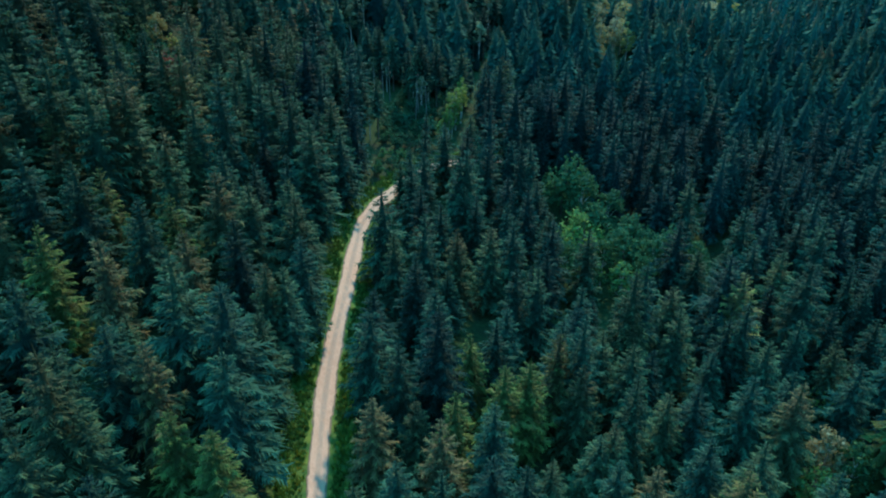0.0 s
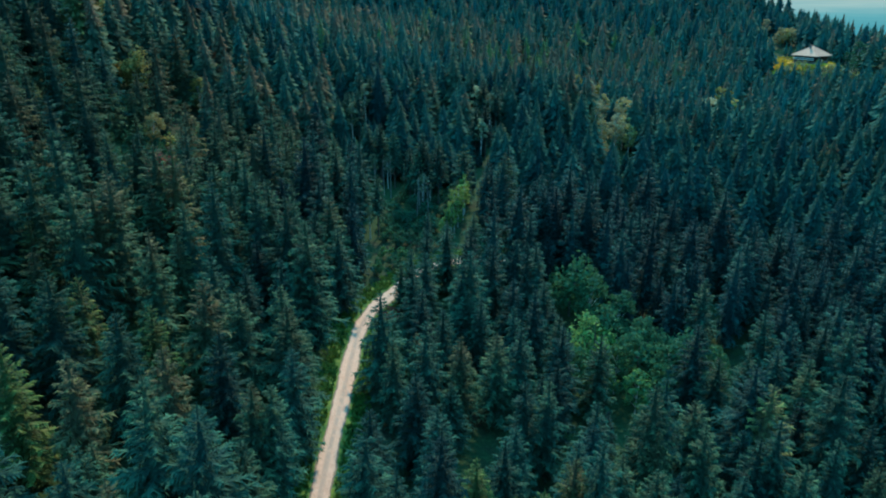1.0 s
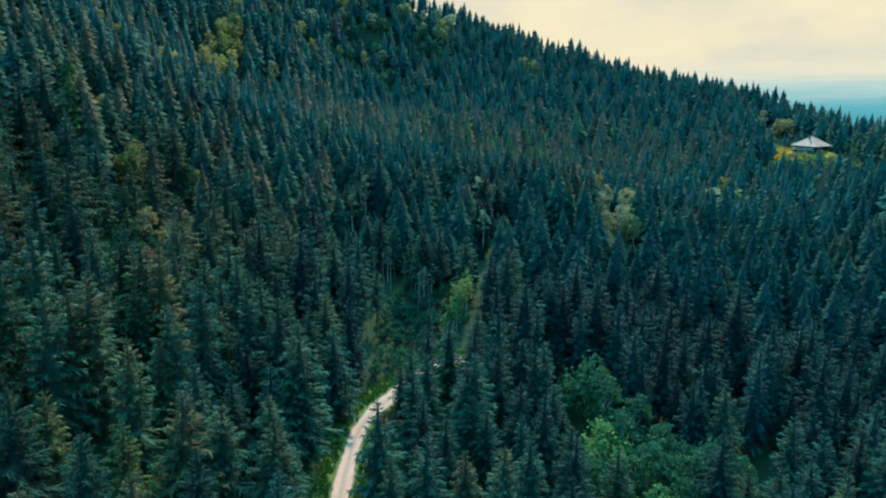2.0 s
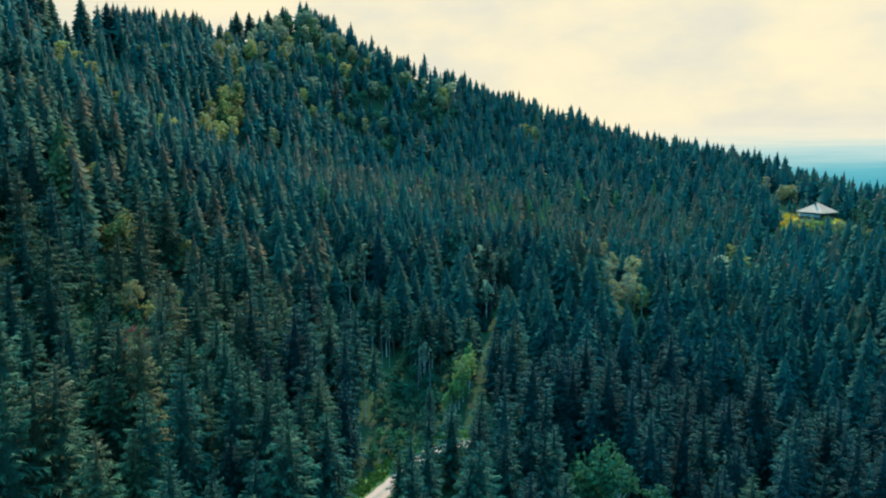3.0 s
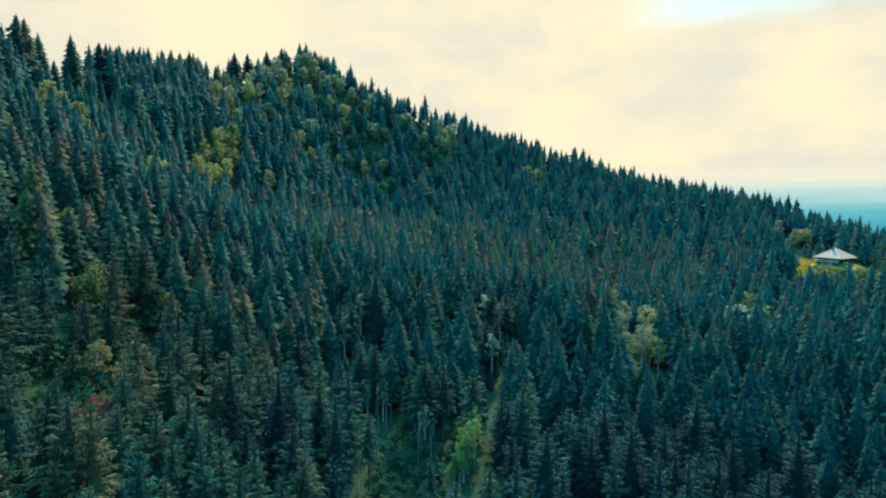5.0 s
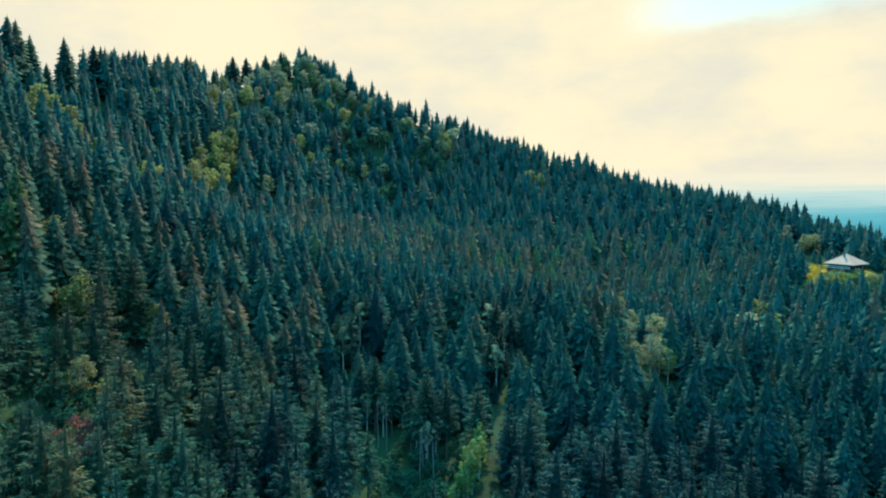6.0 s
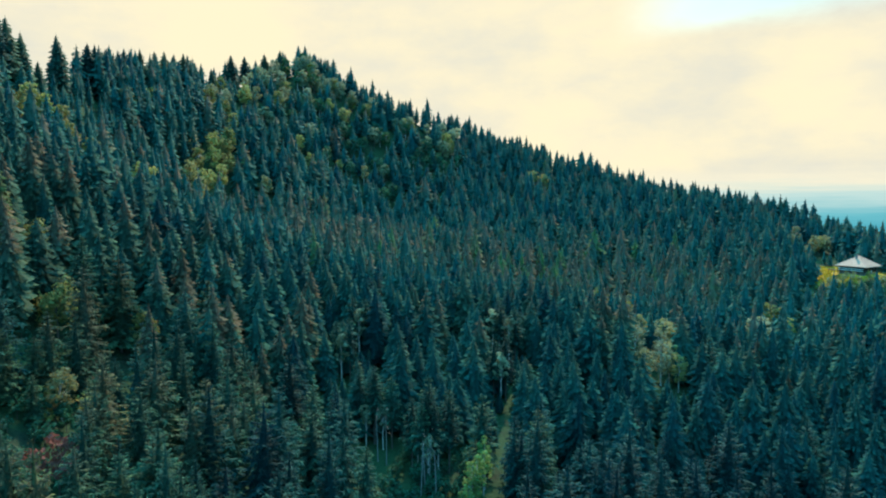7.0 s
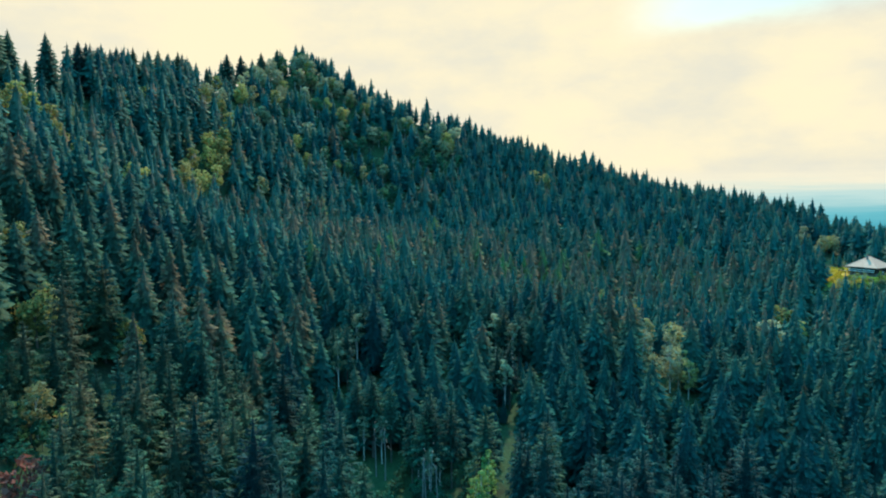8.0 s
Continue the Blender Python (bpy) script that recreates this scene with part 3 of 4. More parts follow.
# broadleaf trees: place, height, tone (0 deep green, 0.6 yellow-green, 0.8 ochre, 1 pale)
HOLLOW = [(32.3, 169.6, 17, 0.27), (36.4, 164.1, 16, 0.25), (42.6, 159.9, 15, 0.23), (34.8, 150.5, 15, 0.42), (38.5, 143.5, 13, 0.30), (44.4, 147.0, 15, 0.22),
          (50.7, 144.3, 14, 0.20), (41.7, 136.3, 12, 0.35), (31.0, 142.0, 13, 0.27), (55.4, 150.0, 14, 0.20), (62.5, 146.9, 12, 0.27), (47.0, 139.0, 12, 0.27),
          (38.0, 155.5, 14, 0.22), (48.5, 153.0, 14, 0.20), (35.0, 137.5, 11, 0.32), (73.4, 101.5, 9, 0.52),
          (65.4, 85.7, 13, 0.93), (69.0, 83.1, 12, 0.30), (61.3, 80.8, 9, 0.38), (145.3, 226.7, 13, 0.53)]
SLENDER = [(2.8, 202.2, 16, 0.55), (3.9, 205.5, 16, 0.52), (5.6, 209.5, 14, 0.56), (0.6, 198.9, 11, 0.44), (-0.8, 197.2, 9, 0.42), (1.9, 199.8, 12, 0.54), (6.1, 213.2, 15, 0.52)]
# pale thin-leaved birches, single among the spruces, added for sunlit streaks between stems
STREAK_BIRCHES = [(-6.9, 214.5, 14, 0.97), (-9.4, 217.1, 15, 0.95), (-4.6, 217.0, 14, 0.98), (12.7, 289.2, 16, 0.98), (17.8, 284.6, 15, 1.0), (13.1, 257.4, 15, 0.98), (-18.6, 226.9, 14, 1.0),
                (-22.9, 227.0, 13, 0.97), (-21.1, 192.2, 12, 0.94), (-30.7, 276.1, 16, 0.97), (-33.5, 256.8, 15, 0.95), (15.2, 291.0, 15, 0.95), (74.1, 368.8, 16, 0.96), (81.5, 370.4, 16, 0.93), (70.7, 318.6, 15, 0.85)]
GROVE = [(62.0, 293.0, 15, 0.95), (69.5, 288.0, 14, 0.97), (63.0, 284.0, 12, 0.9), (73.5, 292.0, 13, 0.84), (74.5, 285.0, 12, 0.80), (74.0, 303.0, 14, 0.93), (66.5, 310.0, 14, 1.0)]
STREAK_ROOTS = STREAK_BIRCHES[:11]
BEND = SLENDER + [(-12.0, 206.0, 4, 0.12), (-9.0, 199.0, 3.5, 0.2), (-5.0, 210.0, 4, 0.15), (-14.0, 198.0, 3.5, 0.1), (-16.0, 212.0, 4, 0.15), (4.0, 206.0, 5, 0.4), (-3.0, 203.0, 3.5, 0.3)]
HILLSIDE = [(-131.0, 427.0, 14, 0.7), (-134.0, 446.0, 14, 0.66), (-128.0, 452.0, 14, 0.72), (-132.0, 461.0, 14, 0.74), (-135.9, 456.1, 15, 0.7), (-137.4, 433.3, 15, 0.72), (-131.9, 468.4, 15, 0.65), (-129.2, 413.6, 15, 0.78), (-125.8, 438.2, 16, 0.7), (-136.3, 418.2, 15, 0.8),
            (-149.7, 330.2, 13, 0.72), (-162.6, 326.1, 15, 0.68), (-160.0, 330.4, 14, 0.66), (-156.6, 337.2, 14, 0.74), (-144.6, 334.4, 13, 0.72), (-159.5, 313.8, 14, 0.72),
            (-147.8, 485.3, 15, 0.72), (-137.8, 524.0, 15, 0.7), (-121.5, 547.0, 15, 0.72), (-80.4, 582.2, 14, 0.75), (-90.8, 582.6, 13, 0.7), (-165.5, 413.1, 15, 0.72),
            (-164.7, 438.7, 13, 0.7), (-108.5, 458.0, 14, 0.85), (-135.5, 359.3, 15, 0.7), (59.7, 568.8, 13, 0.8), (67.2, 563.6, 13, 0.8), (-88.7, 208.4, 15, 0.72)]
GLADES = [(-75.1, 184.6, 12, 0.86), (-74.7, 219.4, 14, 0.72), (-103.7, 226.8, 15, 0.72), (-120.3, 350.6, 14, 0.72), (76.4, 355.7, 15, 0.72), (78.7, 315.1, 16, 0.85),
          (201.5, 464.5, 12, 0.93), (196.5, 460.0, 9.5, 0.95), (214.5, 457.0, 11, 0.90), (209.5, 453.5, 11, 0.80), (204.5, 450.0, 11, 0.88), (199.5, 447.5, 9, 0.95), (191, 440.5, 9, 0.93), (135.9, 353.7, 14, 0.72), (135.8, 337.0, 12, 0.7), (122.6, 333.8, 15, 0.98), (69.4, 382.9, 15, 0.72)]
MEADOW_EDGE = [(222.0, 393.0, 13, 0.08), (228.0, 388.0, 10, 0.2), (214.0, 381.0, 8, 0.15), (217.0, 386.0, 9, 0.1), (219.0, 398.0, 9, 0.1)]
# tone 0.97 puts the crest's haze into the leaf colour
CREST = [(-119.5, 602.1, 15, 0.97), (-57.4, 579.8, 15, 0.97), (-48.2, 579.5, 15, 0.30), (-126.0, 574.8, 15, 0.97), (-86.2, 605.2, 15, 0.97), (-67.3, 594.4, 14, 0.30),
         (-112.0, 612.0, 16, 0.97), (-107.0, 608.0, 15, 0.97), (-117.0, 613.0, 15, 0.30), (-116.0, 608.0, 15, 0.97), (-101.0, 610.0, 10, 0.97), (-125.0, 590.0, 16, 0.30), (-132.0, 582.0, 15, 0.97),
         (-77.0, 604.3, 14, 0.97), (-105.0, 596.0, 15, 0.30), (-112.0, 590.0, 14, 0.97), (-97.0, 600.0, 14, 0.97)]


def broadleaf_shape(rng, tall, wide, clumps, leaves, size, middle=0.60, reach=0.38):
    """Crown of leafy clumps round a limb frame, and the stem with its limbs. Triangles."""
    heads = []
    while len(heads) < clumps:
        p = rng.uniform(-1, 1, 3)
        r = np.linalg.norm(p)
        if 0.35 < r < 1.0:
            q = np.array([p[0] * wide, p[1] * wide, tall * (middle + reach * p[2])])
            q[:2] *= 1.0 - 0.35 * max(p[2], 0)
            heads.append(q * (1 + rng.uniform(-0.08, 0.08)))
    co, tri = [], []
    for h in heads:
        r_c = wide * rng.uniform(0.26, 0.44)
        d = rng.normal(0, 1, (leaves, 3))
        d /= np.linalg.norm(d, axis=1)[:, None]
        c = h + d * r_c * rng.uniform(0.55, 1.1, (leaves, 1)) * np.array([1, 1, 0.75])
        a = rng.normal(0, 1, (leaves, 3))
        a -= d * (a * d).sum(1)[:, None] * 0.6
        a *= (size * rng.uniform(0.6, 1.3, (leaves, 1))) / np.linalg.norm(a, axis=1)[:, None]
        b = np.cross(d, a) * rng.uniform(0.6, 1.0, (leaves, 1))
        for k in range(leaves):
            n = len(co)
            co += [c[k] - a[k] - 0.4 * b[k], c[k] + a[k] - 0.5 * b[k], c[k] + b[k] + 0.3 * a[k], c[k] - 0.7 * a[k] + 0.8 * b[k]]
            tri += [(n, n + 1, n + 2), (n, n + 2, n + 3)]
    stem = [tube([(0, 0, -0.6), (0.1, 0, tall * 0.25), (0.05, 0.1, tall * 0.55), (0, 0, tall * 0.88)], [0.22, 0.18, 0.12, 0.03], 6)]
    for h in heads[:: max(1, clumps // 9)]:
        foot = np.array([0.05, 0.05, min(h[2] * 0.72, tall * 0.6)])
        stem.append(tube([foot, (foot + h) / 2 + np.array([0, 0, 0.3]), h], [0.09, 0.06, 0.02], 4))
    sc, st, n = [], [], 0
    for c, t in stem:
        sc.append(c)
        st.append(t + n)
        n += len(c)
    return (np.array(co), np.array(tri)), (np.concatenate(sc), np.concatenate(st))


BROADLEAVES = []
for k, (wide, clumps, leaves, size) in enumerate([(4.6, 46, 22, 0.42), (4.0, 42, 22, 0.40), (3.4, 38, 22, 0.38), (3.3, 34, 13, 0.50), (2.8, 32, 13, 0.48), (3.8, 36, 13, 0.52), (1.9, 38, 22, 0.24), (2.7, 38, 20, 0.32), (1.8, 30, 18, 0.28), (4.2, 20, 11, 0.85), (3.6, 18, 11, 0.80)]):
    g = np.random.default_rng(80 + k)
    leafy, stem = broadleaf_shape(g, 13.0, wide, clumps, leaves, size, *((0.70, 0.28) if k == 8 else ()))
    BROADLEAVES.append((mesh_of("crown", leafy, LEAF), mesh_of("trunk", stem, BIRCH if k in (2, 4, 6, 7, 8) else BARK, True)))


def broadleaf_tree(x, y, tall, tone, shape, turn):
    looks = "deep green" if tone < 0.25 else "fresh green" if tone < 0.5 else "yellow-green" if tone < 0.68 else "yellow, early autumn" if tone < 0.9 else "pale pinkish"
    if tall < 6:
        root = tagged(new("shrub"), f"low {looks} leafy shrub on open ground", "shrub", "shrubs on open ground")
    elif shape in (6, 7, 8):
        # shape 8: added stand-ins for sunlit streaks
        root = tagged(new("birch_tree"), f"slender {looks} birch with pale stem among dark spruces", "birch", "birches in the forest")
    else:
        root = tagged(new("broadleaf_tree"), f"rounded {looks} broadleaf tree among dark spruces", "tree", "broadleaf trees in the forest")
    crown_me, trunk_me = BROADLEAVES[shape]
    crown = part("crown", crown_me, root)
    crown.color = (tone, tone, tone, 1)
    part("trunk", trunk_me, root)
    f = tall / 13.0
    root.matrix_world = Matrix.Translation((x, y, float(land(x, y)))) @ Matrix.Rotation(turn, 4, "Z") @ Matrix.Diagonal((f, f, f, 1))
    return root


rng = np.random.default_rng(11)
leafy_spots = HOLLOW + STREAK_BIRCHES + GROVE + BEND + HILLSIDE + GLADES + MEADOW_EDGE + CREST
for k in range(26):
    leafy_spots.append((float(rng.uniform(-18, -9)), float(rng.uniform(174, 194)), float(rng.uniform(2.4, 5.0)), float(rng.uniform(0.05, 0.4))))
# scrub below the cabin's meadow
for k in range(90):
    a, q = rng.uniform(0, 6.28), rng.uniform(0, 1) ** 0.5
    leafy_spots.append((float(198 + 21 * q * math.cos(a)), float(384.0 - 10.5 * q * math.cos(a) + 6.5 * q * math.sin(a)), float(rng.uniform(2.4, 4.2)), float(rng.choice([0.68, 0.72, 0.97, 1.0]) - rng.uniform(0, 0.05))))
for k in range(60):
    u, v = rng.uniform(-28, 28), rng.uniform(-7, 7)
    leafy_spots.append((float(196 + u), float(371 - 0.5 * u + v), float(rng.uniform(3.6, 5.8)), float(rng.uniform(0.05, 0.3))))
# low growth fills the opening above the bend
for k in range(64):
    a, r = rng.uniform(0, 6.28), rng.uniform(0, 1) ** 0.5
    leafy_spots.append((float(-9 + 11 * r * math.cos(a)), float(203 + 15 * r * math.sin(a)), float(rng.uniform(2.5, 5.5)), float(rng.uniform(0.0, 0.16))))
for cx, cy, wide, deep, count in ((-5, 216, 12, 12, 60), (-88, 197, 6, 8, 16), (-75, 168, 5, 6, 12)):
    for k in range(count):
        a, r = rng.uniform(0, 6.28), rng.uniform(0, 1) ** 0.5
        leafy_spots.append((float(cx + wide * r * math.cos(a)), float(cy + deep * r * math.sin(a)), float(rng.uniform(2.2, 4.2)), float(rng.uniform(0.0, 0.2))))
# the steep ground below the crest carries mixed wood
for k in range(84):
    x = rng.uniform(-152, 10)
    y = min(np.interp(x, [-139, -112, 4, 63], [572, 612, 610, 600]) - rng.uniform(0, 1) ** 1.3 * (95 if x < -40 else 45), 612)
    # the pale tones put the distance's haze into the leaves
    tone = rng.choice([0.22, 0.66, 0.72, 0.90, 0.94, 0.96, 0.97]) if x < -75 or y > 592 else rng.choice([0.04, 0.08, 0.14, 0.2, 0.9])
    leafy_spots.append((float(x), float(y), float(rng.uniform(10, 14)), float(tone + rng.uniform(-0.04, 0.04))))
for x, y, tall, tone in leafy_spots:
    broadleaf_tree(x, y, tall * (1.15 if y > 250 and tall > 9 else 0.9 if y > 180 else 1.0), tone, 6 if (x, y, tall, tone) in SLENDER else 8 if (x, y, tall, tone) in STREAK_BIRCHES else 7 if (x, y, tall, tone) in GROVE else int(rng.integers(9, 11)) if tall < 6 else int(rng.integers(0, 3)) + (3 if y > 300 else 0), rng.uniform(0, 6.28))

fixed = LEFT_BANK + RIGHT_BANK + VALLEY + UPPER_SLOPE + SKYLINE
for x, y, tall in fixed:
    tone = 0.80 if (x, y) in RUSTY else 0.97 if (x, y) in YELLOW else float(np.clip(rng.normal(0.26, 0.16) + (0.26 if x < -42 and 140 < y < 260 else 0.0), 0.02, 0.78))
    spruce_tree(x, y, tall, tone, int(rng.integers(6, 8) if (x, y, tall) in SKYLINE else rng.integers(0, 6)), rng.uniform(0, 6.28), rng.uniform(0.80, 0.98) * (1.4 if x < -120 else 1.0) if (x, y, tall) in SKYLINE else rng.uniform(0.95, 1.15))


def forest_places():
    """Jittered standing places over the whole mountainside, leaving road, meadow, glades and the fixed trees free."""
    step_x, step_y = 7.6, 6.9
    gx, gy = np.meshgrid(np.arange(-420, 520, step_x), np.arange(-130, 680, step_y))
    gx = gx + np.where((np.arange(gx.shape[0]) % 2)[:, None] == 1, step_x / 2, 0)
    x, y = gx.ravel() + rng.uniform(-3.7, 3.7, gx.size), gy.ravel() + rng.uniform(-3.3, 3.3, gx.size)
    hx, hy = np.meshgrid(np.arange(-420, 520, 6.4), np.arange(300, 680, 5.9))
    hx, hy = hx.ravel() + rng.uniform(-3.2, 3.2, hx.size), hy.ravel() + rng.uniform(-2.9, 2.9, hx.size)
    # a close-grown wall of tall spruces stands on the near shoulder of the ridge
    wy = rng.uniform(385, 505, 170)
    wx = np.interp(wy, [330, 361, 412, 473, 575], [-190, -172, -176, -161, -139]) + rng.uniform(-14, 16, 170)
    # and a close row stands along the crest itself
    cx = np.concatenate([rng.uniform(-75, 300, 150), rng.uniform(180, 330, 50)])
    cy = np.interp(cx, [-112, 4, 63, 126, 172, 201, 276, 500], [616, 612, 600, 569, 528, 507, 506, 506]) - rng.uniform(2, 14, 200)
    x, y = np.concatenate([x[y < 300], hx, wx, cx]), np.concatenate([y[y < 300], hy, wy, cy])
    keep = np.abs(x) < np.maximum(0.74 * (y + 5) + 30, 130)
    crest_y = np.interp(x, [-300, -139, -112, 4, 63, 126, 172, 201, 276, 500], [560, 575, 616, 612, 600, 569, 528, 507, 506, 506])
    spine_x = np.interp(y, [0, 330, 361, 412, 473, 575, 640, 760], [-380, -190, -172, -176, -161, -139, -112, -100])
    keep &= (y < crest_y + 22) & (x > spine_x - 18)
    off = road_offset(x, y)
    right = x > road_x(y)
    keep &= np.where(right, off > np.where(y > 148, np.where(y < 174, 7.5, 4.2), np.clip(6.6 + (y - 72) * 0.07, 6.4, 10)), off > np.where(y > 112, 4.8, 6.6))
    keep &= ((x - 199) / 17.5) ** 2 + ((y - 404) / 24) ** 2 > 1.0
    keep &= ((x - 198) / 23) ** 2 + ((y - 386 + 0.5 * (x - 198)) / 11) ** 2 > 1.0
    keep &= (((x - 201) / 10) ** 2 + ((y - 453) / 12) ** 2 > 1.0)
    keep &= (((x + 112) / 17) ** 2 + ((y - 604) / 15) ** 2 > 1.0) | (rng.random(x.size) < 0.2)
    keep &= ((x - 1) / 5) ** 2 + ((y - 200) / 9) ** 2 > 1.0
    keep &= ((x + 14) / 6.5) ** 2 + ((y - 178) / 13) ** 2 > 1.0
    keep &= rng.random(x.size) > 0.05
    for fx, fy, *_ in fixed:
        keep &= (x - fx) ** 2 + (y - fy) ** 2 > (5.8 if fy < 150 else 5.0) ** 2
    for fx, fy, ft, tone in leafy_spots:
        if ft < 6 or (fx, fy, ft, tone) in STREAK_BIRCHES:
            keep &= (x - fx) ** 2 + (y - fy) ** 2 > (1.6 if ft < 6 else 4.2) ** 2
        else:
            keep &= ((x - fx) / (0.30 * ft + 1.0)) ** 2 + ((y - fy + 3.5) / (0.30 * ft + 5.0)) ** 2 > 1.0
    for hx, hy in ((-7, 203), (-17, 211), (-19, 188)):
        keep &= ((x - hx) / 2.8) ** 2 + ((y - hy) / 6.0) ** 2 > 1.0
    # trees cleared so the camera sees the low broadleaf group and birch glades
    for hx, hy, hr in ((40, 138, 13), (36, 150, 12), (50, 138, 12), (46, 148, 12), (42, 127, 9), (-63.5, 160, 4.5), (-60, 152.5, 3.8), (66, 80, 6), (64, 272, 6), (70, 274, 6), (60, 268, 5)):
        keep &= (x - hx) ** 2 + (y - hy) ** 2 > hr ** 2
    return x[keep], y[keep]


px, py = forest_places()
stand = np.sin(px / 31.0 + 2 * np.sin(py / 47.0)) * np.sin(py / 38.0 + 1.1)
heights = np.clip(rng.normal(21.3, 1.0, px.size) * (1 + np.where(py < 190, 0.19, 0.13) * rng.normal(0, 1, px.size)) + 1.2 * stand - np.clip((py - 290) / 20, 0, 2.0) - np.clip((py - 500) / 25, 0, 2.5), 10, 29)
shoulder = (py > 385) & (py < 505) & (np.abs(px - np.interp(py, [330, 361, 412, 473, 575], [-190, -172, -176, -161, -139])) < 20)
heights[shoulder] = np.clip(heights[shoulder], 16, 23) + 3.5
# ridge trees shortened in two stretches to fit the skyline from the camera
ridge_x = np.interp(py, [330, 361, 412, 473, 575], [-190, -172, -176, -161, -139])
skyline_dip = (px < ridge_x + 17) & (((py > 330) & (py < 397)) | ((py > 500) & (py < 538)))
heights[skyline_dip] = np.clip(heights[skyline_dip] * 0.55, 8, 13)
# trees below the cabin lowered so the camera sees the meadow
young = ((px - 197) / 35) ** 2 + ((py - 368 + 0.5 * (px - 197)) / 24) ** 2 < 1
heights[young] = np.clip(heights[young] * 0.38, 5, 8.5)
grove = ((px - 65) / 13) ** 2 + ((py - 271) / 18) ** 2 < 1
heights[grove] = np.clip(heights[grove] * 0.6, 9, 14)
# trees on the camera's sight line lowered so the birches show
for bx, by, *_ in STREAK_ROOTS:
    way = Vector((bx + 1.5, by - 45.0)).normalized()
    ahead = (bx - px) * way.x + (by - py) * way.y
    aside = np.abs((bx - px) * way.y - (by - py) * way.x)
    sight_lane = (aside < 4.2) & (ahead > -2) & (ahead < 44)
    heights[sight_lane] = np.minimum(heights[sight_lane], 5.0 + 0.32 * np.clip(ahead[sight_lane], 0, 60))
above = ((px - 202) / 17) ** 2 + ((py - 438) / 14) ** 2 < 1
heights[above] = np.clip(heights[above] * 0.4, 5, 8)
rust = np.exp(-(((px - 30) / 120) ** 2 + ((py - 415) / 55) ** 2)) * 0.58 + np.where((px < -42) & (py < 260), 0.24, 0.0)
tones = np.clip(rng.normal(0.22, 0.15, px.size) + rust + np.where(rng.random(px.size) < 0.06, 0.35, 0.0), 0.0, 0.95)
# shade lying over this low ground, painted as darker needle tones
hollow_shade = np.exp(-((px - 68) / 60) ** 2 - ((py - 192) / 52) ** 2)
tones = tones * (1 - 0.9 * np.clip(1.6 * hollow_shade, 0, 1))
fresh = (rng.random(px.size) < 0.10) & (py < 120)
tones[fresh] = rng.uniform(0.86, 0.97, fresh.sum())
turns, plump = rng.uniform(0, 6.283, px.size), rng.uniform(0.78, 1.24, px.size) * np.where(py > 440, 1.18, 1.0)
reach = np.hypot(px, np.maximum(py - 40, 0)) * rng.uniform(0.95, 1.06, px.size) + np.where(py < 46, 300, 0) + np.where(np.abs(px) > 0.68 * (py + 2) + 10, 120, 0)
order = np.argsort(reach)
seen = reach[order] < 300
far_out = order[~seen]
order = order[seen | (py[order] > 250)]
far_out = far_out[py[far_out] <= 250]
near, next_near, mid, far = order[:140], order[140:370], order[370:1150], order[1150:]
for i in near:
    spruce_tree(float(px[i]), float(py[i]), float(heights[i]), float(tones[i]), int(rng.integers(0, 6)), float(turns[i]), float(plump[i]))


